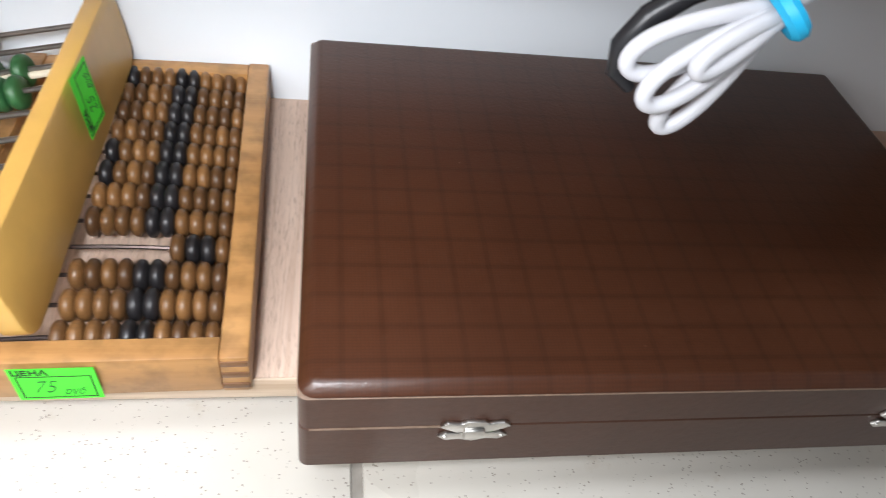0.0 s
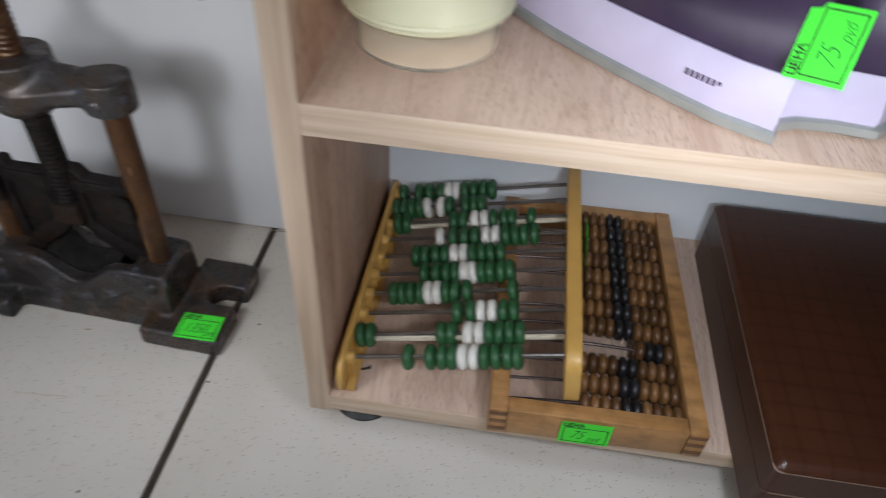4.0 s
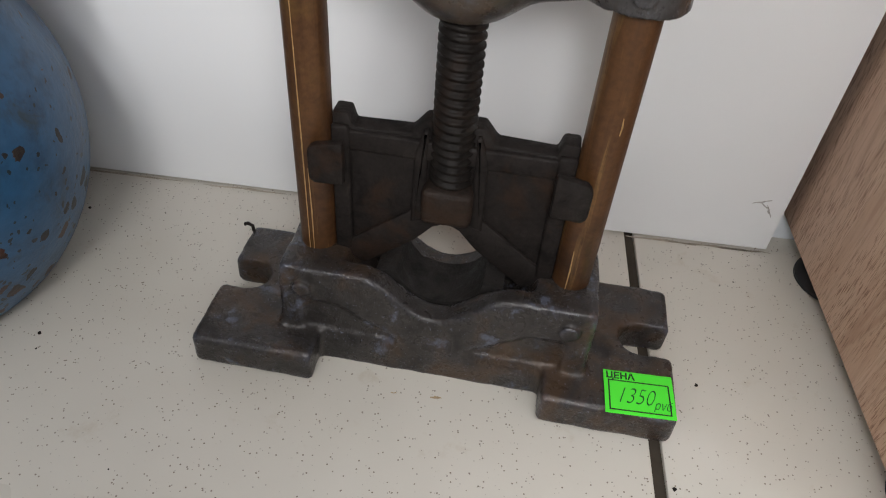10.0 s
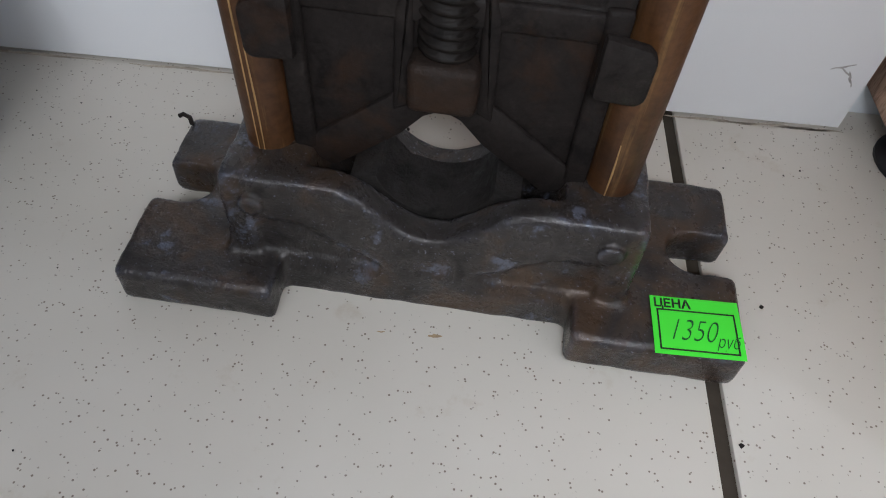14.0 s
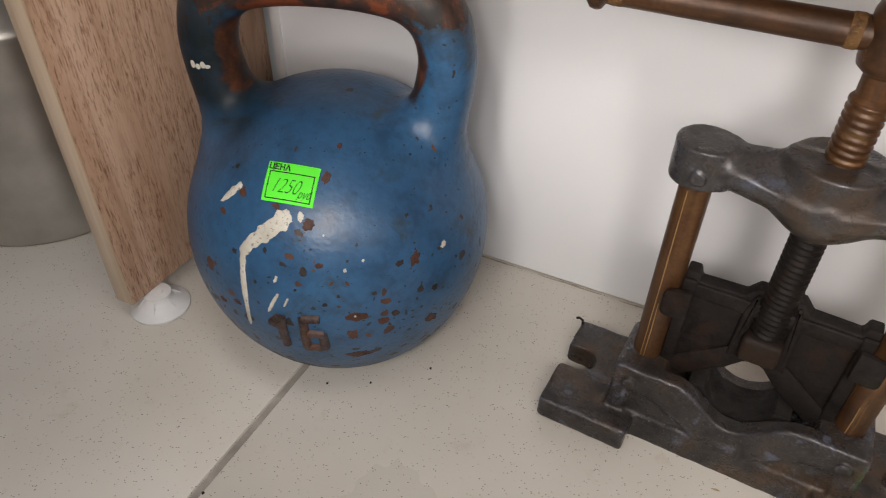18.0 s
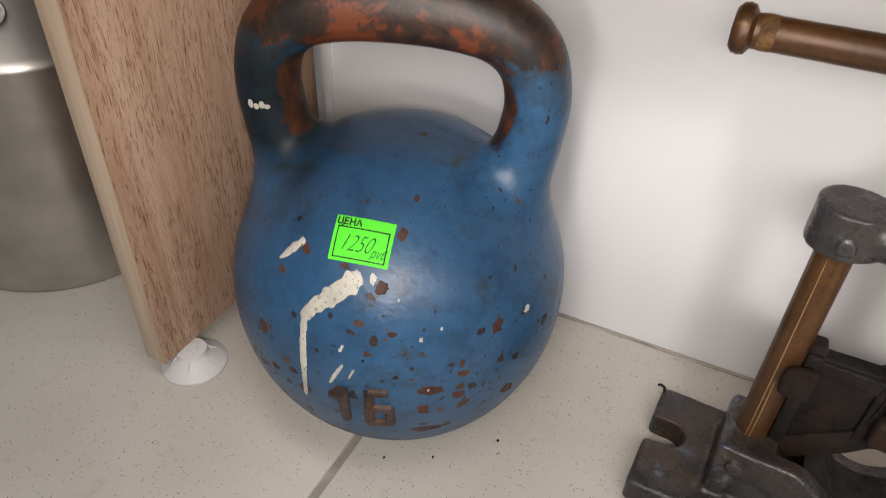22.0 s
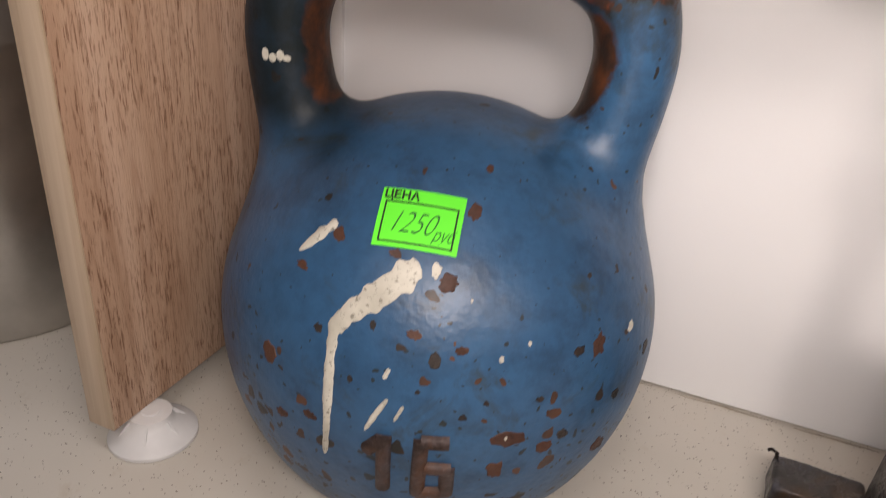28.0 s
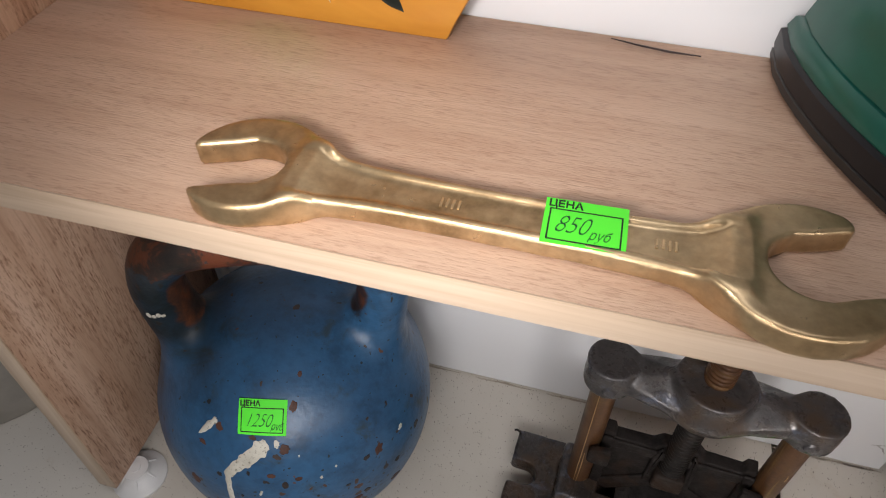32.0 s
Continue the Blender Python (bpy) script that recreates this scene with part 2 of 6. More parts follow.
def iron_dark(name, tint=(0.075, 0.07, 0.068), rust=(0.16, 0.085, 0.045), amount=0.55, rough=0.48, metal=0.35, sheen=(0.12, 0.125, 0.14), wear=0.6, relief=0.0009, spec=0.5):
    """Old oiled iron with brown rust, blue-grey sheen patches put into the colour, and rubbed edges."""
    m, n, l, p = material(name, rough, metal, spec)
    v = place_node(n, l)
    big, mid, fine = noise_node(n, l, v, 24, 6, 0.68, 0.5), noise_node(n, l, v, 62, 7, 0.7, 0.3), noise_node(n, l, v, 520, 4, 0.65)
    c = ramp(n, l, mid, [(0.36, tuple(x * 0.45 for x in tint)), (0.47, tint), (0.585, tint), (0.64, sheen)])
    r = ramp(n, l, big, [(amount - 0.05, (0, 0, 0)), (amount + 0.08, (1, 1, 1))])
    c = mix(n, l, r, c, mix(n, l, fine, rust, tuple(x * 0.45 for x in rust)))
    geo = n.new("ShaderNodeNewGeometry")
    edge = ramp(n, l, geo.outputs["Pointiness"], [(0.505, (0, 0, 0)), (0.56, (1, 1, 1))])
    rubbed = mix(n, l, 1.0, edge, ramp(n, l, mid, [(0.42, (0, 0, 0)), (0.60, (wear, wear, wear))]), "MULTIPLY")
    c = mix(n, l, rubbed, c, tuple(min(1, x * 1.5) for x in sheen))
    g = ramp(n, l, fine, [(0.32, grey(0.68)), (0.56, grey(1.0))])
    c = mix(n, l, 0.9, c, g, "MULTIPLY")
    grit = ramp(n, l, noise_node(n, l, v, 800, 2), [(0.66, (0, 0, 0)), (0.72, grey(wear))])
    l.new(mix(n, l, grit, c, tuple(min(1, x * 3.0) for x in sheen)), p.inputs["Base Color"])
    l.new(ramp(n, l, mid, [(0.35, grey(min(1, rough + 0.25))), (0.65, grey(max(0.12, rough - 0.16)))]), p.inputs["Roughness"])
    both = n.new("ShaderNodeMath")
    both.operation, both.inputs[1].default_value = "MULTIPLY_ADD", 0.8
    l.new(fine, both.inputs[0])
    l.new(mid, both.inputs[2])
    bump(n, l, p, both.outputs[0], 0.5, relief)
    return m


def kettle_paint():
    """Blue enamel, chipped down to rust in spots, worn bare on the grip."""
    m, n, l, p = material("chipped_blue_paint", 0.30, 0, 0.5)
    v = place_node(n, l)
    cloud, mid = noise_node(n, l, v, 9, 4), noise_node(n, l, v, 46, 4, 0.6)
    blue = ramp(n, l, cloud, [(0.3, (0.019, 0.074, 0.162)), (0.7, (0.030, 0.110, 0.230))])
    blue = mix(n, l, 0.7, blue, ramp(n, l, noise_node(n, l, v, 130, 4), [(0.3, grey(0.72)), (0.6, grey(1.0))]), "MULTIPLY")
    warp = n.new("ShaderNodeMix")
    warp.data_type = "VECTOR"
    warp.inputs["Factor"].default_value = 0.012
    l.new(v, warp.inputs[4])
    nz = n.new("ShaderNodeTexNoise")
    nz.inputs["Scale"].default_value = 90
    l.new(v, nz.inputs["Vector"])
    l.new(nz.outputs["Color"], warp.inputs[5])
    vor = n.new("ShaderNodeTexVoronoi")
    vor.inputs["Scale"].default_value = 95
    l.new(warp.outputs[1], vor.inputs["Vector"])
    sepc = n.new("ShaderNodeSeparateColor")
    l.new(vor.outputs["Color"], sepc.inputs[0])
    size = n.new("ShaderNodeMath")
    size.operation, size.inputs[1].default_value, size.inputs[2].default_value = "MULTIPLY_ADD", 0.90, -0.52
    l.new(sepc.outputs[0], size.inputs[0])
    sep = n.new("ShaderNodeSeparateXYZ")
    l.new(v, sep.inputs[0])
    low = n.new("ShaderNodeMapRange")
    for i, x in enumerate((0.0, 0.16, 0.19, -0.135)):
        low.inputs[i + 1].default_value = x
    l.new(sep.outputs["Z"], low.inputs[0])
    s2 = n.new("ShaderNodeMath")
    s2.operation = "ADD"
    l.new(size.outputs[0], s2.inputs[0])
    l.new(low.outputs[0], s2.inputs[1])
    chip = n.new("ShaderNodeMath")
    chip.operation = "LESS_THAN"
    l.new(vor.outputs["Distance"], chip.inputs[0])
    l.new(s2.outputs[0], chip.inputs[1])
    rust = ramp(n, l, noise_node(n, l, v, 24, 3), [(0.44, (0.012, 0.011, 0.010)), (0.54, (0.060, 0.026, 0.015)), (0.66, (0.12, 0.045, 0.022))])
    smudge = ramp(n, l, noise_node(n, l, v, 38, 6, 0.7), [(0.36, grey(0.55)), (0.50, grey(1.0))])
    blue = mix(n, l, 0.7, blue, smudge, "MULTIPLY")
    fine_vor = n.new("ShaderNodeTexVoronoi")
    fine_vor.inputs["Scale"].default_value = 250
    l.new(warp.outputs[1], fine_vor.inputs["Vector"])
    fine_sep = n.new("ShaderNodeSeparateColor")
    l.new(fine_vor.outputs["Color"], fine_sep.inputs[0])
    fine_size = n.new("ShaderNodeMath")
    fine_size.operation, fine_size.inputs[1].default_value, fine_size.inputs[2].default_value = "MULTIPLY_ADD", 0.95, -0.58
    l.new(fine_sep.outputs[0], fine_size.inputs[0])
    fine_low = n.new("ShaderNodeMath")
    fine_low.operation = "ADD"
    l.new(fine_size.outputs[0], fine_low.inputs[0])
    l.new(low.outputs[0], fine_low.inputs[1])
    fine_chip = n.new("ShaderNodeMath")
    fine_chip.operation = "LESS_THAN"
    l.new(fine_vor.outputs["Distance"], fine_chip.inputs[0])
    l.new(fine_low.outputs[0], fine_chip.inputs[1])
    blue = mix(n, l, fine_chip.outputs[0], blue, (0.014, 0.020, 0.026))
    stain = ramp(n, l, noise_node(n, l, v, 30, 6, 0.72, 0.5), [(0.56, (0, 0, 0)), (0.70, grey(0.75))])
    blue = mix(n, l, stain, blue, (0.030, 0.038, 0.034))
    c = mix(n, l, chip.outputs[0], blue, rust)
    # bare grip
    grip = n.new("ShaderNodeMapRange")
    for i, x in enumerate((0.205, 0.285, 0.06, 0.84)):
        grip.inputs[i + 1].default_value = x
    l.new(sep.outputs["Z"], grip.inputs[0])
    worn = n.new("ShaderNodeMath")
    worn.operation = "SUBTRACT"
    patch = noise_node(n, l, v, 42, 7, 0.72, 0.4)
    l.new(grip.outputs[0], worn.inputs[0])
    l.new(patch, worn.inputs[1])
    shift = n.new("ShaderNodeMath")
    shift.operation, shift.inputs[1].default_value = "ADD", 0.24
    l.new(worn.outputs[0], shift.inputs[0])
    grime = ramp(n, l, shift.outputs[0], [(0.0, (0, 0, 0)), (0.22, grey(0.80))])
    c = mix(n, l, grime, c, (0.022, 0.028, 0.030))
    facing_up = n.new("ShaderNodeSeparateXYZ")
    surface = n.new("ShaderNodeTexCoord")
    l.new(surface.outputs["Normal"], facing_up.inputs[0])
    saddle = mix(n, l, 1.0, ramp(n, l, facing_up.outputs["Z"], [(0.93, (0, 0, 0)), (0.99, grey(0.30))]), ramp(n, l, sep.outputs["Z"], [(0.188, (0, 0, 0)), (0.196, (1, 1, 1))]), "MULTIPLY")
    c = mix(n, l, saddle, c, (0.040, 0.036, 0.034))
    naked = ramp(n, l, worn.outputs[0], [(0.02, (0, 0, 0)), (0.045, (1, 1, 1))])
    bare = ramp(n, l, noise_node(n, l, v, 30, 6, 0.7, 0.6), [(0.36, (0.008, 0.007, 0.007)), (0.43, (0.026, 0.015, 0.011)), (0.49, (0.048, 0.020, 0.012)), (0.535, (0.145, 0.037, 0.013))])
    c = mix(n, l, naked, c, bare)
    # orange rust on the inner faces of the horns, left horn darker and duller
    tc = n.new("ShaderNodeTexCoord")
    sepn = n.new("ShaderNodeSeparateXYZ")
    l.new(tc.outputs["Normal"], sepn.inputs[0])
    inner = n.new("ShaderNodeMath")
    inner.operation = "MULTIPLY"
    l.new(sepn.outputs["X"], inner.inputs[0])
    l.new(sep.outputs["X"], inner.inputs[1])
    wob = n.new("ShaderNodeMath")
    wob.operation, wob.inputs[1].default_value = "MULTIPLY_ADD", -0.055
    l.new(patch, wob.inputs[0])
    l.new(inner.outputs[0], wob.inputs[2])
    flip = n.new("ShaderNodeMath")
    flip.operation, flip.inputs[1].default_value = "MULTIPLY", -12.0
    l.new(wob.outputs[0], flip.inputs[0])
    high = ramp(n, l, sep.outputs["Z"], [(0.176, (0, 0, 0)), (0.192, (1, 1, 1)), (0.262, (1, 1, 1)), (0.272, (0, 0, 0))])
    in_mask = mix(n, l, 1.0, ramp(n, l, flip.outputs[0], [(0.78, (0, 0, 0)), (0.88, (1, 1, 1))]), high, "MULTIPLY")
    orange = ramp(n, l, noise_node(n, l, v, 55, 6, 0.7), [(0.42, (0.018, 0.012, 0.010)), (0.52, (0.044, 0.018, 0.010)), (0.66, (0.092, 0.030, 0.012))])
    c = mix(n, l, in_mask, c, orange)
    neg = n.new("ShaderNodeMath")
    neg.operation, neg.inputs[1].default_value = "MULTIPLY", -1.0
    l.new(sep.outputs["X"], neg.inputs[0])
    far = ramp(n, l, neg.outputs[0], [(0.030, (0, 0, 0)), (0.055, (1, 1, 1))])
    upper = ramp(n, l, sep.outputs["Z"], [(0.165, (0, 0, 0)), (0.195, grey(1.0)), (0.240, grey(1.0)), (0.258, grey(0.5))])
    left_dark = mix(n, l, 1.0, mix(n, l, 1.0, far, upper, "MULTIPLY"), ramp(n, l, patch, [(0.30, grey(1.0)), (0.70, grey(0.86))]), "MULTIPLY")
    c = mix(n, l, left_dark, c, mix(n, l, in_mask, (0.007, 0.011, 0.012), orange))
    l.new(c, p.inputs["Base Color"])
    l.new(ramp(n, l, left_dark, [(0.0, grey(0.5)), (1.0, grey(0.16))]), p.inputs["Specular IOR Level"])
    l.new(ramp(n, l, mix(n, l, left_dark, mix(n, l, chip.outputs[0], naked, (1.0, 1.0, 1.0)), (1.0, 1.0, 1.0)), [(0.0, grey(0.37)), (1.0, grey(0.46))]), p.inputs["Roughness"])
    h = n.new("ShaderNodeMath")
    h.operation, h.inputs[0].default_value = "SUBTRACT", 1.0
    l.new(chip.outputs[0], h.inputs[1])
    h2 = n.new("ShaderNodeMath")
    h2.operation, h2.inputs[1].default_value = "MULTIPLY_ADD", 0.5
    l.new(mid, h2.inputs[0])
    l.new(h.outputs[0], h2.inputs[2])
    h3 = n.new("ShaderNodeMath")
    h3.operation, h3.inputs[1].default_value = "MULTIPLY_ADD", 0.65
    l.new(noise_node(n, l, v, 230, 3), h3.inputs[0])
    l.new(h2.outputs[0], h3.inputs[2])
    bump(n, l, p, h3.outputs[0], 0.5, 0.0009)
    return m


def case_leather():
    """Brown embossed leatherette with a woven check."""
    m, n, l, p = material("brown_check_leatherette", 0.30, 0, 0.42)
    v = place_node(n, l)
    lines = []
    for axis, scale, phase in (("X", 18.5, 0.0), ("Y", 18.5, 1.0)):
        w = n.new("ShaderNodeTexWave")
        w.bands_direction = axis
        w.inputs["Scale"].default_value, w.inputs["Distortion"].default_value = scale, 0.15
        w.inputs["Phase Offset"].default_value = phase
        l.new(v, w.inputs["Vector"])
        lines.append(ramp(n, l, w.outputs["Fac"], [(0.01, grey(0.76)), (0.12, grey(1.0))]))
    t = n.new("ShaderNodeTexWave")
    t.bands_direction = "Y"
    t.inputs["Scale"].default_value, t.inputs["Distortion"].default_value = 210, 1.2
    l.new(v, t.inputs["Vector"])
    cross = n.new("ShaderNodeTexWave")
    cross.inputs["Scale"].default_value, cross.inputs["Distortion"].default_value = 190, 1.2
    l.new(v, cross.inputs["Vector"])
    thread = mix(n, l, 1.0, ramp(n, l, t.outputs["Fac"], [(0.2, grey(0.88)), (0.7, grey(1.0))]), ramp(n, l, cross.outputs["Fac"], [(0.2, grey(0.88)), (0.7, grey(1.0))]), "MULTIPLY")
    base = ramp(n, l, noise_node(n, l, v, 7, 4), [(0.3, (0.049, 0.0165, 0.0075)), (0.7, (0.074, 0.0255, 0.0115))])
    c = mix(n, l, 0.7, base, lines[0], "MULTIPLY")
    c = mix(n, l, 0.7, c, lines[1], "MULTIPLY")
    c = mix(n, l, 0.8, c, thread, "MULTIPLY")
    nick = ramp(n, l, noise_node(n, l, v, 44, 3), [(0.745, (0, 0, 0)), (0.76, (1, 1, 1))])
    l.new(mix(n, l, nick, c, (0.30, 0.20, 0.15)), p.inputs["Base Color"])
    bump(n, l, p, noise_node(n, l, v, 500, 3), 0.3, 0.0004)
    return m


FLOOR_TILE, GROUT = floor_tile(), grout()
WALL = wall_white("painted_wall", (0.78, 0.82, 0.86), 0.5)
BACKING = wall_white("white_backing_board", (0.80, 0.81, 0.83), 0.28)
PLASTER = wall_white("room_plaster", (0.74, 0.75, 0.75), 0.7)
IRON = iron_dark("oiled_cast_iron", (0.038, 0.033, 0.031), (0.096, 0.060, 0.037), 0.545, 0.24, 0.22, (0.100, 0.108, 0.142), 0.45, 0.0011)
IRON_GREY = iron_dark("worn_grey_iron", (0.054, 0.050, 0.050), (0.090, 0.062, 0.043), 0.55, 0.25, 0.2, (0.085, 0.092, 0.116), 0.2, 0.0005)


def rusty_bar(name, axis, k):
    """Brown-orange rusted round steel, streaked along its length."""
    m, n, l, p = material(name, 0.4, 0.25, 0.5)
    long = noise_node(n, l, place_node(n, l, along(axis, 9, 150)), 1.0, 5, 0.6, 0.3)
    cloud = noise_node(n, l, place_node(n, l), 22, 4, 0.6)
    fine = noise_node(n, l, place_node(n, l), 420, 4, 0.6)
    c = ramp(n, l, cloud, [(0.30, (0.050 * k, 0.024 * k, 0.013 * k)), (0.46, (0.130 * k, 0.056 * k, 0.021 * k)), (0.60, (0.172 * k, 0.076 * k, 0.027 * k)), (0.74, (0.235 * k, 0.125 * k, 0.036 * k))])
    s = ramp(n, l, long, [(0.34, (0.60, 0.55, 0.52)), (0.52, (1, 1, 1)), (0.68, (1.0, 1.0, 1.0))])
    bright = ramp(n, l, long, [(0.60, (0, 0, 0)), (0.67, grey(0.6))])
    c = mix(n, l, bright, mix(n, l, 0.85, c, s, "MULTIPLY"), (0.34 * k, 0.20 * k, 0.075 * k))
    l.new(mix(n, l, 0.55, c, ramp(n, l, fine, [(0.35, grey(0.55)), (0.6, grey(1.0))]), "MULTIPLY"), p.inputs["Base Color"])
    l.new(ramp(n, l, cloud, [(0.3, grey(0.52)), (0.7, grey(0.33))]), p.inputs["Roughness"])
    bump(n, l, p, fine, 0.35, 0.0004)
    return m


IRON_RUSTY, RUSTY_X = rusty_bar("rusty_steel_post", "z", 0.64), rusty_bar("rusty_steel_bar", "x", 0.58)
IRON_BLACK = iron_dark("black_greasy_iron", (0.014, 0.011, 0.010), (0.042, 0.022, 0.013), 0.60, 0.65, 0.0, (0.022, 0.018, 0.016), 0.15, 0.0009, 0.18)
SCREW_STEEL = iron_dark("greasy_screw_steel", (0.011, 0.009, 0.008), (0.026, 0.015, 0.010), 0.58, 0.45, 0.0, (0.020, 0.017, 0.015), 0.2, 0.0006, 0.12)
IRON_BROWN = iron_dark("brown_greasy_iron", (0.018, 0.0125, 0.010), (0.045, 0.024, 0.014), 0.52, 0.6, 0.0, (0.026, 0.020, 0.017), 0.15, 0.0012, 0.18)
GRITTY = iron_dark("gritty_black_iron", (0.016, 0.014, 0.013), (0.030, 0.020, 0.015), 0.62, 0.6, 0.0, (0.024, 0.022, 0.022), 0.2, 0.003, 0.2)
KETTLE = kettle_paint()
CASE = case_leather()
NICKEL = plain("nickel_plate", (0.62, 0.60, 0.57), 0.28, 1.0, 0.15, 90)
STEEL = plain("steel_rod", (0.30, 0.27, 0.25), 0.3, 0.9, 0.2, 80)
DARK_ROD = plain("dark_wire", (0.07, 0.05, 0.045), 0.35, 0.7, 0.3, 80)


def worn_brass():
    m, n, l, p = material("worn_brass", 0.34, 0.84, 0.5)
    v = place_node(n, l)
    cloud, mid = noise_node(n, l, v, 28, 5, 0.62), noise_node(n, l, v, 130, 4, 0.6)
    c = ramp(n, l, cloud, [(0.30, (0.24, 0.155, 0.070)), (0.46, (0.45, 0.31, 0.165)), (0.65, (0.57, 0.42, 0.245))])
    geo = n.new("ShaderNodeNewGeometry")
    c = mix(n, l, ramp(n, l, geo.outputs["Pointiness"], [(0.51, (0, 0, 0)), (0.56, grey(0.7))]), c, (0.74, 0.54, 0.31))
    l.new(mix(n, l, 0.6, c, ramp(n, l, mid, [(0.3, grey(0.62)), (0.6, grey(1.0))]), "MULTIPLY"), p.inputs["Base Color"])
    l.new(ramp(n, l, mid, [(0.3, grey(0.46)), (0.7, grey(0.27))]), p.inputs["Roughness"])
    bump(n, l, p, mid, 0.25, 0.0006)
    return m


BRASS = worn_brass()
GREEN_TAG = plain("fluorescent_green_paper", (0.10, 0.88, 0.045), 0.6, 0, 0.03, 30, 0.3, 0.0)
INK = plain("black_ink", (0.015, 0.02, 0.015), 0.6, 0, 0.1, 60, 0.3, 0.0)
PEN = plain("pen_ink", (0.012, 0.10, 0.03), 0.6, 0, 0.1, 60, 0.3, 0.0)
YELLOW = plain("yellow_plastic", (0.64, 0.38, 0.095), 0.40, 0, 0.10, 25)
BEAD_GREEN = plain("green_plastic", (0.026, 0.100, 0.033), 0.45, 0, 0.15, 60)
BEAD_WHITE = plain("white_plastic", (0.74, 0.72, 0.66), 0.36, 0, 0.08, 60)
CREAM = plain("cream_plastic", (0.66, 0.60, 0.47), 0.45, 0, 0.1, 60)
WHITE = plain("white_foot_plastic", (0.80, 0.80, 0.80), 0.4, 0, 0.05, 60)
BLACK = plain("black_plastic", (0.014, 0.014, 0.016), 0.35, 0, 0.15, 60, 0.3)


def cream_paint():
    """Old cream paint, cracked and speckled with dirt."""
    m, n, l, p = material("cream_paint_run", 0.5, 0, 0.4)
    v = place_node(n, l)
    c = ramp(n, l, noise_node(n, l, v, 60, 4), [(0.35, (0.42, 0.40, 0.34)), (0.65, (0.58, 0.56, 0.49))])
    dirt = ramp(n, l, noise_node(n, l, v, 420, 4, 0.7), [(0.34, (0.16, 0.14, 0.11)), (0.42, (1, 1, 1))])
    l.new(mix(n, l, 0.75, c, dirt, "MULTIPLY"), p.inputs["Base Color"])
    bump(n, l, p, noise_node(n, l, v, 260, 3), 0.25, 0.0004)
    return m


PAINT_WHITE = cream_paint()
ALU = plain("dull_aluminium", (0.52, 0.50, 0.47), 0.34, 0.95, 0.16, 26, 0.5, 0.9)
CABLE = plain("white_cable", (0.50, 0.50, 0.53), 0.4, 0, 0.05, 60)
TIE = plain("blue_tie", (0.02, 0.42, 0.72), 0.5, 0, 0.1, 60)
LILAC = plain("lilac_plastic", (0.60, 0.54, 0.70), 0.35, 0, 0.05, 40)
PURPLE = plain("dark_purple_plastic", (0.045, 0.028, 0.06), 0.25, 0, 0.15, 40)
SOLE = plain("grey_soleplate", (0.42, 0.44, 0.42), 0.4, 0.5, 0.1, 60)
DARK_GREEN = plain("dark_green_plastic", (0.008, 0.085, 0.062), 0.28, 0, 0.12, 40)


def abacus_wood(name, c0, c1):
    m, n, l, p = material(name, 0.42, 0, 0.5)
    v = place_node(n, l, (3, 40, 40))
    a = noise_node(n, l, v, 1.5, 5, 0.6, 0.8)
    b = noise_node(n, l, place_node(n, l), 70, 4)
    c = ramp(n, l, a, [(0.3, c0), (0.7, c1)])
    d = ramp(n, l, b, [(0.32, grey(0.52)), (0.56, grey(1.0))])
    l.new(mix(n, l, 0.7, c, d, "MULTIPLY"), p.inputs["Base Color"])
    bump(n, l, p, a, 0.15, 0.0005)
    return m


def bead_wood(name, c0, c1):
    m, n, l, p = material(name, 0.38, 0, 0.5)
    info = n.new("ShaderNodeObjectInfo")
    c = ramp(n, l, info.outputs["Random"], [(0.0, c0), (1.0, c1)])
    g = ramp(n, l, noise_node(n, l, place_node(n, l, (30, 160, 160)), 4, 4), [(0.3, grey(0.65)), (0.7, grey(1.0))])
    l.new(mix(n, l, 0.8, c, g, "MULTIPLY"), p.inputs["Base Color"])
    return m


ABACUS_WOOD = abacus_wood("varnished_beech", (0.34, 0.165, 0.053), (0.51, 0.275, 0.10))
BEAD_BROWN = bead_wood("brown_bead", (0.09, 0.042, 0.016), (0.25, 0.120, 0.040))
BEAD_BLACK = bead_wood("black_bead", (0.012, 0.011, 0.012), (0.022, 0.020, 0.022))


def board_lacquer():
    m, n, l, p = material("orange_lacquered_wood", 0.28, 0, 0.5)
    v = place_node(n, l, (4, 30, 30))
    a = noise_node(n, l, v, 1.4, 5, 0.6, 0.7)
    l.new(ramp(n, l, a, [(0.3, (0.50, 0.20, 0.022)), (0.7, (0.66, 0.31, 0.045))]), p.inputs["Base Color"])
    return m


LACQUER = board_lacquer()
RED = plain("red_enamel", (0.45, 0.02, 0.02), 0.3, 0, 0.1, 60)
LEAF = plain("olive_enamel", (0.14, 0.17, 0.02), 0.3, 0, 0.1, 60)


def cloudy_plastic():
    m, n, l, p = material("cloudy_yellow_plastic", 0.22, 0, 0.4)
    p.inputs["Base Color"].default_value = (0.97, 0.96, 0.88, 1)
    p.inputs["Transmission Weight"].default_value = 0.94
    p.inputs["IOR"].default_value = 1.12
    return m


JAR = cloudy_plastic()
SCRATCH = plain("bright_scratched_rust", (0.42, 0.26, 0.11), 0.4, 0.3, 0.2, 300)

# ---- mesh helpers ----


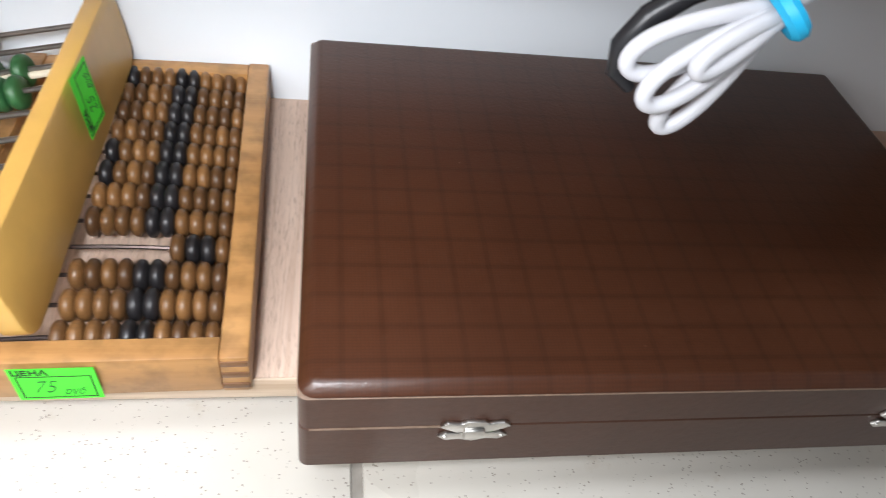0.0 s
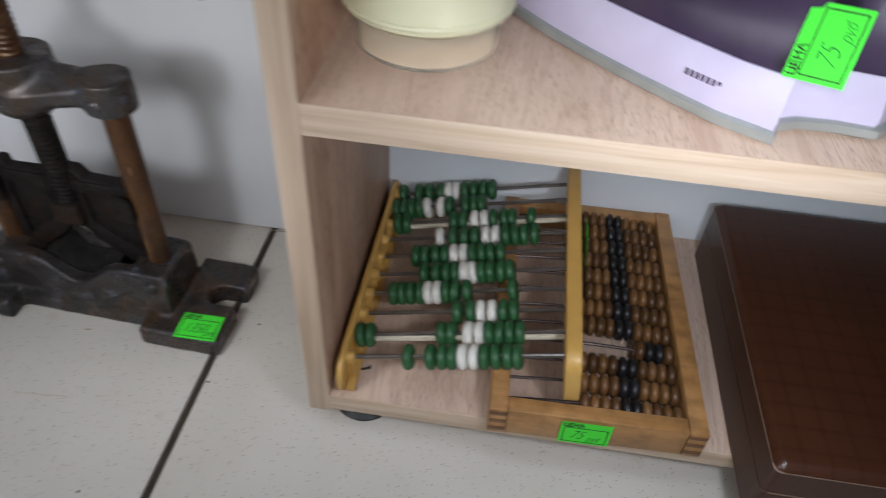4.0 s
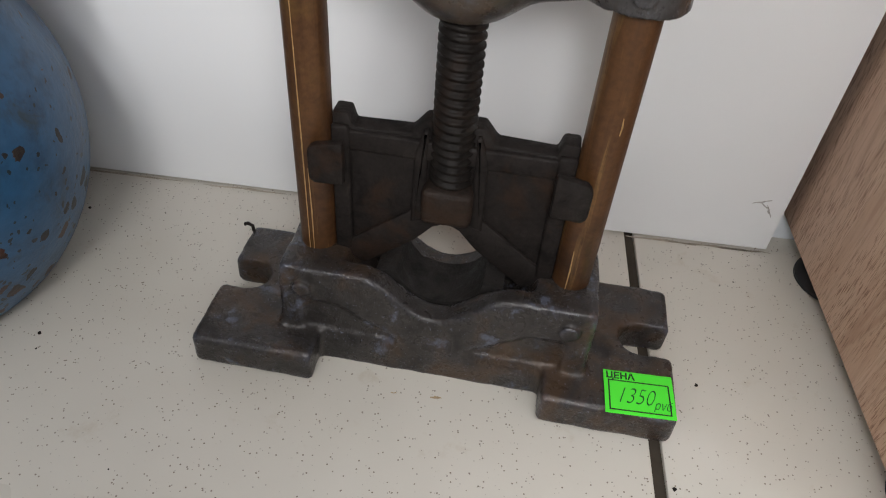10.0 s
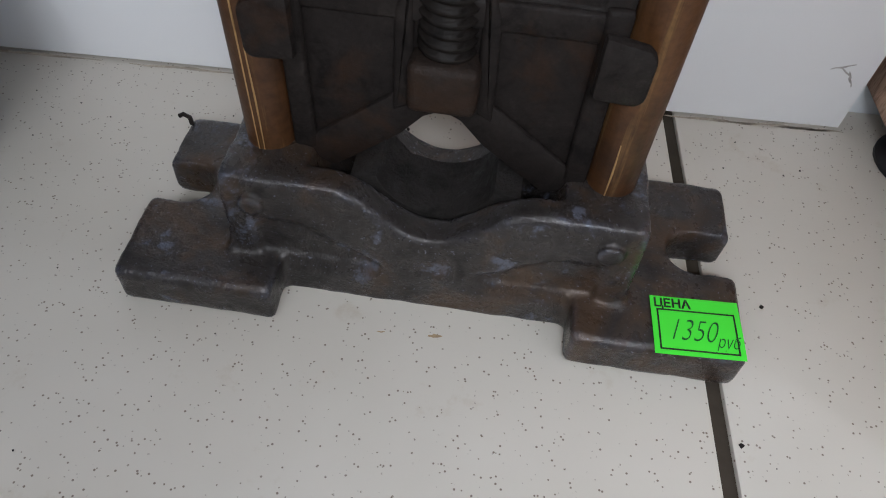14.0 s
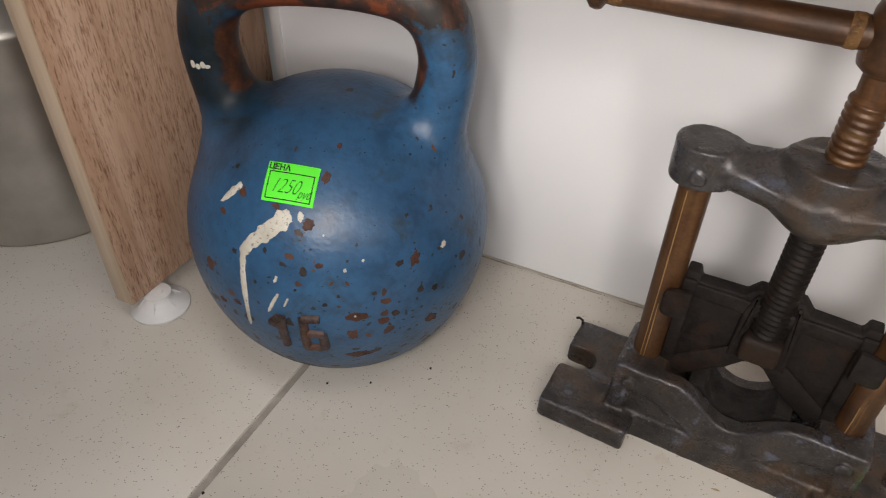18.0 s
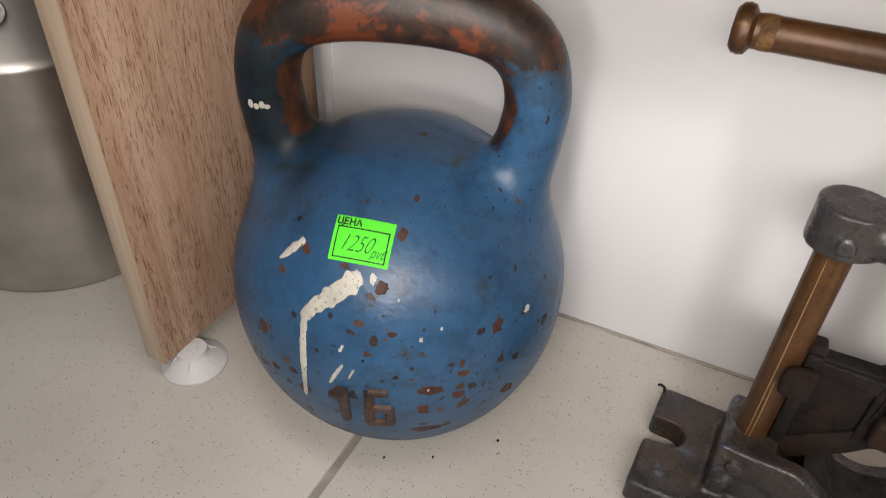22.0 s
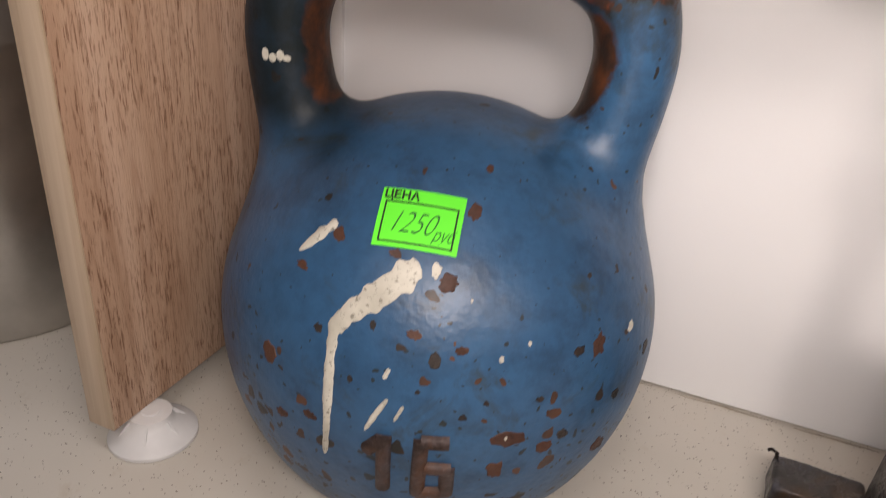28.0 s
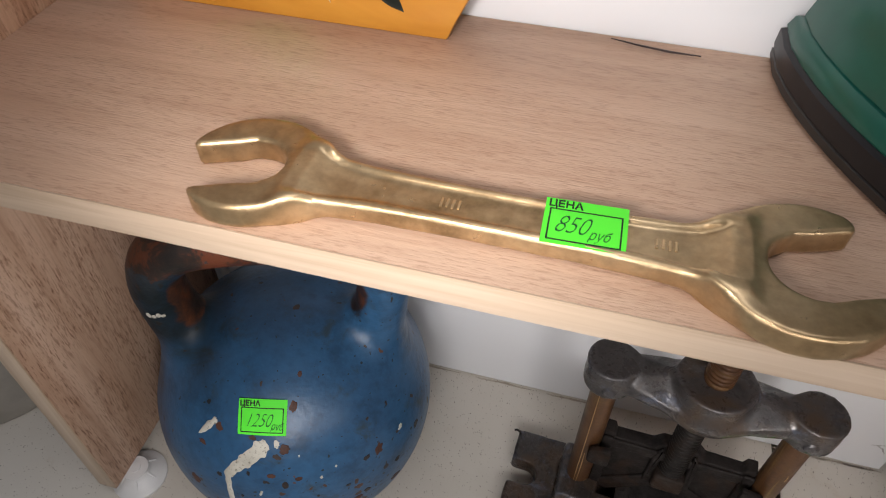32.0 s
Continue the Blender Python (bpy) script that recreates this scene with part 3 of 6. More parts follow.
def finish(me, sharp=38):
    bm = bmesh.new()
    bm.from_mesh(me)
    bmesh.ops.recalc_face_normals(bm, faces=bm.faces)
    for f in bm.faces:
        f.smooth = True
    for e in bm.edges:
        if len(e.link_faces) == 2 and e.calc_face_angle(0) > radians(sharp):
            e.smooth = False
    bm.to_mesh(me)
    bm.free()


def to_mesh(name, bm, mat, sharp=38):
    me = bpy.data.meshes.new(name)
    bm.to_mesh(me)
    bm.free()
    finish(me, sharp)
    for m in mat if isinstance(mat, (list, tuple)) else (mat,):
        me.materials.append(m)
    return me


def part(name, bm, mat, parent, label="", sharp=38):
    """One mesh object under a thing or under a part; bm may be a mesh that is shared."""
    me = bm if isinstance(bm, bpy.types.Mesh) else to_mesh(name, bm, mat, sharp)
    ob = new(name, me)
    ob.parent = parent
    return tagged(ob, label)


def thing(name, place, label, category, group="", turn=(0, 0, 0)):
    ob = new(name)
    ob.empty_display_size = 0.02
    ob.matrix_world = pose(*place, *turn)
    return tagged(ob, label, category, group)


def structure(name, bm, mat, label="", parent=None):
    ob = new(name, to_mesh(name, bm, mat))
    if parent:
        ob.parent = parent
    return tagged(ob, label, kind="structure") if not parent else tagged(ob, label)


def box(x0, x1, y0, y1, z0, z1, bevel=0.0, bm=None, segs=2):
    own = bmesh.new()
    vs = [own.verts.new((x, y, z)) for x in (x0, x1) for y in (y0, y1) for z in (z0, z1)]
    for q in ((0, 1, 3, 2), (4, 6, 7, 5), (0, 4, 5, 1), (2, 3, 7, 6), (0, 2, 6, 4), (1, 5, 7, 3)):
        own.faces.new([vs[i] for i in q])
    if bevel:
        bmesh.ops.bevel(own, geom=list(own.edges), offset=bevel, segments=segs, affect="EDGES", profile=0.5)
    return joined(bm, own)


def joined(bm, own):
    if bm is None:
        return own
    me = bpy.data.meshes.new("tmp")
    own.to_mesh(me)
    own.free()
    bm.from_mesh(me)
    bpy.data.meshes.remove(me)
    return bm


def prism(points, d0, d1, axis="z", bevel=0.0, bm=None, segs=2):
    """A polygon (u, v) drawn out along an axis: z -> (u, v, d), y -> (u, d, v), x -> (d, u, v)."""
    own = bmesh.new()
    put = {"z": lambda u, v, d: (u, v, d), "y": lambda u, v, d: (u, d, v), "x": lambda u, v, d: (d, u, v)}[axis]
    lo = [own.verts.new(put(u, v, d0)) for u, v in points]
    hi = [own.verts.new(put(u, v, d1)) for u, v in points]
    n = len(points)
    own.faces.new(lo[::-1])
    own.faces.new(hi)
    for i in range(n):
        own.faces.new((lo[i], lo[(i + 1) % n], hi[(i + 1) % n], hi[i]))
    bmesh.ops.recalc_face_normals(own, faces=own.faces)
    if bevel:
        caps = [e for e in own.edges if len(e.link_faces) == 2 and e.calc_face_angle(0) > 0.6]
        bmesh.ops.bevel(own, geom=caps, offset=bevel, segments=segs, affect="EDGES", profile=0.5)
    return joined(bm, own)


def lathe(profile, n=32, centre=(0, 0, 0), bm=None, axis="z"):
    """Turns (radius, height) pairs about an axis."""
    own = bmesh.new()
    rings = []
    for r, h in profile:
        if r < 1e-6:
            rings.append([own.verts.new((0, 0, h))])
        else:
            rings.append([own.verts.new((r * math.cos(2 * math.pi * i / n), r * math.sin(2 * math.pi * i / n), h)) for i in range(n)])
    for a, b in zip(rings, rings[1:]):
        for i in range(n):
            j = (i + 1) % n
            q = [a[i % len(a)], a[j % len(a)], b[j % len(b)], b[i % len(b)]]
            q = [v for k, v in enumerate(q) if v not in q[:k]]
            if len(q) > 2:
                own.faces.new(q)
    for ring in (rings[0], rings[-1]):
        if len(ring) > 2:
            own.faces.new(ring)
    turn = {"z": Matrix(), "x": Matrix.Rotation(radians(90), 4, "Y"), "y": Matrix.Rotation(radians(-90), 4, "X")}[axis]
    bmesh.ops.transform(own, matrix=Matrix.Translation(centre) @ turn, verts=own.verts)
    return joined(bm, own)


def tube(points, radius, n=10, bm=None, closed=False, flat=1.0):
    """A round bar along a line of points; radius may be a list."""
    own = bmesh.new()
    pts = [Vector(p) for p in points]
    count = len(pts)
    up, rings = None, []
    for i, p in enumerate(pts):
        a = pts[(i - 1) % count] if closed or i else p
        b = pts[(i + 1) % count] if closed or i < count - 1 else p
        d = (b - a).normalized()
        if up is None:
            up = d.orthogonal().normalized()
        up = (up - d * up.dot(d)).normalized()
        side = d.cross(up)
        r = radius[i] if isinstance(radius, (list, tuple)) else radius
        rings.append([own.verts.new(p + (up * math.cos(2 * math.pi * k / n) + side * math.sin(2 * math.pi * k / n) * flat) * r) for k in range(n)])
    pairs = list(zip(rings, rings[1:])) + ([(rings[-1], rings[0])] if closed else [])
    for a, b in pairs:
        for k in range(n):
            own.faces.new((a[k], a[(k + 1) % n], b[(k + 1) % n], b[k]))
    if not closed:
        own.faces.new(rings[0][::-1])
        own.faces.new(rings[-1])
    return joined(bm, own)


def nets(name, field, lo, hi, step, mat):
    """A smooth closed mesh round the inside (field < 0) of a solid given as a distance field."""
    ax = [np.arange(a, b + step, step) for a, b in zip(lo, hi)]
    v = field(*np.meshgrid(*ax, indexing="ij"))
    shape = [s - 1 for s in v.shape]
    total, count = np.zeros((*shape, 3)), np.zeros(shape)
    base = np.stack(np.meshgrid(*[np.arange(s) for s in shape], indexing="ij"), -1).astype(float)
    cut = lambda o: v[o[0]:o[0] + shape[0], o[1]:o[1] + shape[1], o[2]:o[2] + shape[2]]
    for k in range(3):
        others = [i for i in range(3) if i != k]
        for p in (0, 1):
            for q in (0, 1):
                o0 = [0, 0, 0]
                o0[others[0]], o0[others[1]] = p, q
                o1 = list(o0)
                o1[k] = 1
                a, b = cut(o0), cut(o1)
                hitm = (a < 0) != (b < 0)
                t = np.where(hitm, a / np.where(hitm, a - b, 1), 0)
                at = base + np.array(o0, float)
                at[..., k] += t
                total += np.where(hitm[..., None], at, 0)
                count += hitm
    live = count > 0
    index = -np.ones(shape, int)
    index[live] = np.arange(live.sum())
    verts = total[live] / count[live][:, None] * step + np.array([a[0] for a in ax])
    faces = []
    for k in range(3):
        a = np.take(v, range(v.shape[k] - 1), k)
        b = np.take(v, range(1, v.shape[k]), k)
        where = np.argwhere((a < 0) != (b < 0))
        i, j = [m for m in range(3) if m != k]
        where = where[(where[:, i] > 0) & (where[:, j] > 0) & (where[:, i] < shape[i]) & (where[:, j] < shape[j])]
        quad = []
        for di, dj in ((1, 1), (0, 1), (0, 0), (1, 0)):
            c = where.copy()
            c[:, i] -= di
            c[:, j] -= dj
            quad.append(index[c[:, 0], c[:, 1], c[:, 2]])
        quad = np.stack(quad, 1)
        faces.append(quad)
    faces = np.concatenate(faces)
    me = bpy.data.meshes.new(name)
    me.from_pydata(verts.tolist(), [], faces.tolist())
    finish(me, 60)
    me.materials.append(mat)
    return me


def s_min(a, b, k):
    h = np.clip(0.5 + 0.5 * (b - a) / k, 0, 1)
    return b * (1 - h) + a * h - k * h * (1 - h)


def s_max(a, b, k):
    return -s_min(-a, -b, k)


def rough_cast(x, y, z, size=0.0006):
    """The lumps of sand-cast iron."""
    w = 0
    for k, (fx, fy, fz, a) in enumerate(((210, 170, 240, 1.0), (390, 430, 350, 0.6), (760, 690, 820, 0.35))):
        w = w + a * np.sin(fx * x + 1.7 * k + 2.0 * np.sin(fy * 0.6 * y)) * np.sin(fy * y + 0.9 * k + 1.6 * np.sin(fz * 0.5 * z)) * np.sin(fz * z + 2.3 * k + np.sin(fx * 0.4 * x))
    return size * w


def f_box(x, y, z, c, half, r=0.0):
    q = [np.abs(p - m) - h + r for p, m, h in zip((x, y, z), c, half)]
    out = np.sqrt(sum(np.maximum(p, 0) ** 2 for p in q))
    return out + np.minimum(np.maximum(q[0], np.maximum(q[1], q[2])), 0) - r


def f_cyl(x, y, z, c, r, half, axis=2):
    p = [x - c[0], y - c[1], z - c[2]]
    i, j = [m for m in range(3) if m != axis]
    return np.maximum(np.sqrt(p[i] ** 2 + p[j] ** 2) - r, np.abs(p[axis]) - half)


def f_bar(x, y, z, a, b, ra, rb, flat=1.0):
    """A rounded bar from a to b with a radius at each end; flat squeezes it in y."""
    a, b = np.array(a, float), np.array(b, float)
    d = b - a
    t = np.clip(((x - a[0]) * d[0] + (y - a[1]) * d[1] + (z - a[2]) * d[2]) / (d @ d), 0, 1)
    return np.sqrt((x - a[0] - t * d[0]) ** 2 + ((y - a[1] - t * d[1]) / flat) ** 2 + (z - a[2] - t * d[2]) ** 2) - (ra + (rb - ra) * t)


def letters(name, body, size, at, mat, parent, shear=0.0, weight=0.0, squeeze=1.0):
    """Flat writing as a mesh, in the local xy plane."""
    cu = bpy.data.curves.new("text", "FONT")
    cu.body, cu.size, cu.shear, cu.offset, cu.extrude = body, size, shear, weight, 0.00006
    cu.align_x = "CENTER"
    tmp = bpy.data.objects.new("text", cu)
    me = bpy.data.meshes.new_from_object(tmp)
    bpy.data.objects.remove(tmp)
    me.materials.append(mat)
    ob = new(name, me)
    ob.parent = parent
    ob.matrix_local = Matrix.Translation(at) @ Matrix.Diagonal((squeeze, 1, 1, 1))
    return ob


def price_tag(m, price, label, bend=0.0, width=0.035, height=0.026, group="price tags", wave=0.0):
    """Green paper sticker with a printed heading and a handwritten price, in the xy plane of m."""
    tag = new("price_tag")
    tag.matrix_world = m
    tagged(tag, label, "price tag", group)
    bm = bmesh.new()
    nx, ny = 12, 8
    sag = lambda x, y: -bend * y * y * 40 - wave * x * x * 40
    for k, z in enumerate((0.0, 0.0002)):
        grid = [[bm.verts.new((width * (i / nx - 0.5), height * (j / ny - 0.5), z + sag(width * (i / nx - 0.5), height * (j / ny - 0.5)))) for i in range(nx + 1)] for j in range(ny + 1)]
        for j in range(ny):
            for i in range(nx):
                q = (grid[j][i], grid[j][i + 1], grid[j + 1][i + 1], grid[j + 1][i])
                bm.faces.new(q if k else q[::-1])
    part("paper", bm, GREEN_TAG, tag)
    w, h, t = width * 0.44, height * 0.33, 0.0007
    for name, x0, x1, y0, y1 in (("frame_line", -w, w, h - t, h), ("frame_line", -w, w, -h - 0.001, -h - 0.001 + t), ("frame_line", -w, -w + t, -h - 0.001, h), ("frame_line", w - t, w, -h - 0.001, h)):
        bm = bmesh.new()
        steps = 8
        rows = []
        for s in range(steps + 1):
            f = s / steps
            if x1 - x0 > y1 - y0:
                pair = [(x0 + (x1 - x0) * f, y0), (x0 + (x1 - x0) * f, y1)]
            else:
                pair = [(x1, y0 + (y1 - y0) * f), (x0, y0 + (y1 - y0) * f)]
            rows.append([bm.verts.new((x, y - 0.0016, 0.00035 + sag(x, y - 0.0016))) for x, y in pair])
        for a, b in zip(rows, rows[1:]):
            bm.faces.new((a[0], b[0], b[1], a[1]))
        part(name, bm, INK, tag)
    zt = 0.0004 + sag(0, height * 0.38)
    letters("heading", "ЦЕНА", 0.0054, (-width * 0.255, height * 0.305, zt), INK, tag, weight=0.00014)
    far = len(price) > 5
    letters("written_price", price.split()[0], 0.0140, (-0.0030 if far else -0.006, -height * 0.26, 0.0005), PEN, tag, shear=0.5, squeeze=0.68, weight=-0.00030)
    letters("written_unit", "руб", 0.0076, (width * (0.31 if far else 0.17), -height * 0.33, 0.0005), PEN, tag, shear=0.5, squeeze=0.66, weight=-0.00008)
    return tag


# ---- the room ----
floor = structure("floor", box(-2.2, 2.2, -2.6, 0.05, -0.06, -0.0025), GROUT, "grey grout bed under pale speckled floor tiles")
XJ = [-2.2, -1.7165, -1.2865, -0.8565, -0.4265, -0.0025, 0.4320, 0.8620, 1.2920, 1.7220, 2.2]
YJ = [0.0240, -0.434, -0.864, -1.294, -1.724, -2.154, -2.6]
TILE_MESHES = {}
for x0, x1 in zip(XJ, XJ[1:]):
    for y1, y0 in zip(YJ, YJ[1:]):
        w, d = round(x1 - x0 - 0.0062, 4), round(y1 - y0 - 0.0062, 4)
        if (w, d) not in TILE_MESHES:
            TILE_MESHES[w, d] = to_mesh("tile", box(-w / 2, w / 2, -d / 2, d / 2, -0.006, 0.0, 0.0012), FLOOR_TILE)
        part("tile", TILE_MESHES[w, d], None, floor).location = ((x0 + x1) / 2, (y0 + y1) / 2, 0)
structure("wall_north", box(-2.2, 2.2, 0.022, 0.16, -0.06, 2.6), WALL, "pale bluish white painted wall")
structure("wall_south", box(-2.2, 2.2, -2.75, -2.6, -0.06, 2.6), PLASTER, "plain white plaster wall")
structure("wall_west", box(-2.35, -2.2, -2.6, 0.022, -0.06, 2.6), PLASTER, "plain white plaster wall")
structure("wall_east", box(2.2, 2.35, -2.6, 0.022, -0.06, 2.6), PLASTER, "plain white plaster wall")
structure("ceiling", box(-2.2, 2.2, -2.6, 0.022, 2.6, 2.7), PLASTER, "plain white ceiling")

# ---- shelving units ----
FRONT = -0.209


def board(name, parent, x0, x1, y0, y1, z0, z1, upright=False, label="", face=None):
    """A laminated board with a paler edging strip on its front."""
    ob = part(name, box(x0, x1, y0 + 0.0012, y1, z0, z1, 0.0004), face or (OAK_Z if upright else OAK_X), parent, label)
    part("front_edging", box(x0, x1, y0, y0 + 0.0012, z0, z1, 0.0004), EDGE_Z if upright else EDGE_X, ob)
    return ob


def unit_foot(parent, x, y, top, mat, label):
    prof = [(0.0235, 0.0), (0.0245, 0.001), (0.0245, 0.003), (0.020, 0.0065), (0.0135, 0.0105), (0.0115, 0.0135), (0.0115, 0.0165), (0.005, 0.017), (0.005, top)]
    ob = part("foot", lathe(prof, 28, (x, y, 0)), mat, parent, label)
    for k in range(6):
        a = k * math.pi / 3
        part("rib", prism([(0.010, 0.012), (0.0185, 0.0062), (0.0185, 0.0075), (0.0125, 0.0145)], -0.0006, 0.0006, "y"), mat, ob).matrix_local = Matrix.Translation((x, y, 0)) @ Matrix.Rotation(a, 4, "Z")
    return ob


left_unit = thing("shelf_unit", (0, 0, 0), "pinkish oak laminate shelf unit open to the floor below its shelf", "shelf unit", "shelving")
board("side_panel", left_unit, -0.5955, -0.578, FRONT, 0.004, 0.0178, 0.86, True)
board("shelf", left_unit, -0.578, 0.0968, FRONT, 0.003, 0.3835, 0.4012)
unit_foot(left_unit, -0.5740, -0.1865, 0.018, WHITE, "white plastic levelling foot")
unit_foot(left_unit, -0.586, -0.02, 0.018, WHITE, "white plastic levelling foot")
part("back_panel", box(-0.5605, 0.0895, 0.004, 0.0075, 0.0015, 0.86), BACKING, left_unit, "white backing board")
part("back_profile", box(-0.5690, -0.5605, 0.0005, 0.0075, 0.0015, 0.86, 0.0008), WHITE, left_unit, "off-white joining strip")

right_unit = thing("shelf_unit", (0, 0, 0), "pinkish oak laminate shelf unit with a low bottom shelf", "shelf unit", "shelving")
board("side_panel", right_unit, 0.097, 0.113, FRONT, 0.0215, 0.0225, 0.86, True)
board("side_panel", right_unit, 0.880, 0.896, FRONT, 0.0215, 0.0225, 0.86, True)
board("shelf", right_unit, 0.113, 0.880, FRONT, 0.0215, 0.0250, 0.0412, face=OAK_Y)
board("shelf", right_unit, 0.113, 0.880, FRONT, 0.0215, 0.2695, 0.2882, face=OAK_Y)
unit_foot(right_unit, 0.132, -0.1765, 0.0225, BLACK, "black plastic levelling foot")
unit_foot(right_unit, 0.127, -0.02, 0.0225, BLACK, "black plastic levelling foot")

# ---- kettlebell ----
KB = (-0.4371, -0.1035, 0.0)
RB, ZB = 0.1156, 0.090


def kettle_field(x, y, z):
    rz = np.where(z > ZB, 0.112, 0.126)
    ball = (np.sqrt((x / RB) ** 2 + (y / RB) ** 2 + ((z - ZB) / rz) ** 2) - 1) * 0.112
    ball = s_max(ball, -z, 0.006)
    keys = [(-0.066, 0.148, 0.0280), (-0.0750, 0.182, 0.0218), (-0.0808, 0.212, 0.0200), (-0.0815, 0.234, 0.0196), (-0.0745, 0.256, 0.0200), (-0.057, 0.2705, 0.0204), (-0.030, 0.2765, 0.0206), (0.0, 0.2782, 0.0208)]
    keys = [Vector(k) for k in keys + [(-a, b, r) for a, b, r in keys[-2::-1]]]
    fine = []
    for i in range(len(keys) - 1):
        p0, p1, p2, p3 = keys[max(i - 1, 0)], keys[i], keys[i + 1], keys[min(i + 2, len(keys) - 1)]
        for t in (0.0, 0.34, 0.67):
            fine.append(0.5 * ((2 * p1) + (p2 - p0) * t + (2 * p0 - 5 * p1 + 4 * p2 - p3) * t * t + (3 * p1 - p0 - 3 * p2 + p3) * t ** 3))
    fine.append(keys[-1])
    grip = None
    for a, b in zip(fine, fine[1:]):
        bar = f_bar(x, y, z, (a[0], 0, a[1]), (b[0], 0, b[1]), a[2], b[2], 1.05)
        grip = bar if grip is None else np.minimum(grip, bar)
    return s_min(ball, grip, 0.020)


kettlebell = thing("kettlebell", KB, "chipped blue iron kettlebell with a rusty grip, on the floor", "kettlebell", turn=(0, 0, 18))
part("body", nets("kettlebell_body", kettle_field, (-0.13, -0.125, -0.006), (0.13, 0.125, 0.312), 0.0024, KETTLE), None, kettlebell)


def on_ball(u, v, lift=0.0):
    """A point of the ball's front by its x offset u and height v, in the kettlebell's own space, with the normal."""
    rz = 0.112 if v > ZB else 0.126
    k = 1 - (u / RB) ** 2 - ((v - ZB) / rz) ** 2
    y = -RB * math.sqrt(max(k, 0.0))
    n = Vector((u / RB ** 2, y / RB ** 2, (v - ZB) / rz ** 2)).normalized()
    return Vector((u, y, v)) + n * lift, n


def paint_run(name, line, label, mat=None):
    """A smear of thick paint that lies on the ball along (u, v, width) stations."""
    bm = bmesh.new()
    rows = []
    stations = []
    for a, b in zip(line, line[1:]):
        stations += [tuple(p + (q - p) * s / 7 for p, q in zip(a, b)) for s in range(7)]
    stations.append(line[-1])
    for i, (u, v, w) in enumerate(stations):
        a, b = stations[max(i - 1, 0)], stations[min(i + 1, len(stations) - 1)]
        d = Vector((b[0] - a[0], b[1] - a[1])).normalized()
        wob = 0.8 + 0.35 * noise.noise(Vector((u * 260, v * 260, 3)))
        if i in (0, len(stations) - 1):
            wob *= 0.35
        row = []
        for s, lift in ((-1, 0.0), (-0.8, 0.0005), (0, 0.0008), (0.8, 0.0005), (1, 0.0)):
            p, _ = on_ball(u - d.y * w * wob * s * 0.5, v + d.x * w * wob * s * 0.5, lift)
            row.append(bm.verts.new(p))
        rows.append(row)
    for a, b in zip(rows, rows[1:]):
        for k in range(4):
            bm.faces.new((a[k], a[k + 1], b[k + 1], b[k]))
    return part(name, bm, mat or PAINT_WHITE, kettlebell, label)


def chip(u, v, ru, rv, mat, name="rust_spot"):
    """An irregular bare spot on the ball."""
    bm = bmesh.new()
    c = bm.verts.new(on_ball(u, v, 0.00035)[0])
    ring, rim = [], []
    for i in range(18):
        a = 2 * math.pi * i / 18
        k = 0.85 + 0.50 * noise.noise(Vector((u * 900 + math.cos(a) * 1.9, v * 900 + math.sin(a) * 1.9, 7)))
        ring.append(bm.verts.new(on_ball(u + ru * k * math.cos(a) * 0.9, v + rv * k * math.sin(a) * 0.9, 0.0003)[0]))
        rim.append(bm.verts.new(on_ball(u + ru * k * math.cos(a), v + rv * k * math.sin(a), -0.0002)[0]))
    for i in range(18):
        j = (i + 1) % 18
        bm.faces.new((c, ring[i], ring[j]))
        bm.faces.new((ring[i], rim[i], rim[j], ring[j]))
    return part(name, bm, mat, kettlebell)


paint_run("paint_run", [(-0.004, 0.1575, 0.012), (-0.0113, 0.1522, 0.013), (-0.0214, 0.1444, 0.011), (-0.031, 0.1370, 0.010), (-0.0365, 0.1300, 0.007), (-0.0372, 0.1184, 0.0055), (-0.0374, 0.1040, 0.0052), (-0.0378, 0.0870, 0.0042), (-0.0388, 0.0690, 0.0032)], "cream paint run")
paint_run("paint_streak", [(-0.0206, 0.0903, 0.0022), (-0.0165, 0.099, 0.0034), (-0.0118, 0.1073, 0.0020)], "cream paint streak")
paint_run("paint_streak", [(-0.0086, 0.0975, 0.0018), (-0.0052, 0.1051, 0.0018)], "cream paint streak")
paint_run("paint_streak", [(-0.0140, 0.1155, 0.0022), (-0.0120, 0.1201, 0.0022)], "cream paint streak")
paint_run("paint_streak", [(-0.0563, 0.1517, 0.0018), (-0.0480, 0.1595, 0.0045), (-0.0408, 0.1653, 0.0035)], "cream paint streak")
RUST_SPOT = iron_dark("rust_spot", (0.060, 0.022, 0.013), (0.115, 0.042, 0.022), 0.5, 0.6, 0.0, (0.09, 0.036, 0.022), 0.0)
BARE_SPOT = iron_dark("bare_dark_spot", (0.018, 0.012, 0.010), (0.05, 0.022, 0.014), 0.6, 0.5, 0.1, (0.03, 0.02, 0.016))
for u, v, r in ((0.032, 0.126, 0.0012), (0.0428, 0.131, 0.0009), (0.0178, 0.1473, 0.0007), (0.0901, 0.1231, 0.0018), (0.0377, 0.0902, 0.0010), (0.0026, 0.1565, 0.0024)):
    chip(u, v, r, r * 1.4, PAINT_WHITE, "paint_fleck")
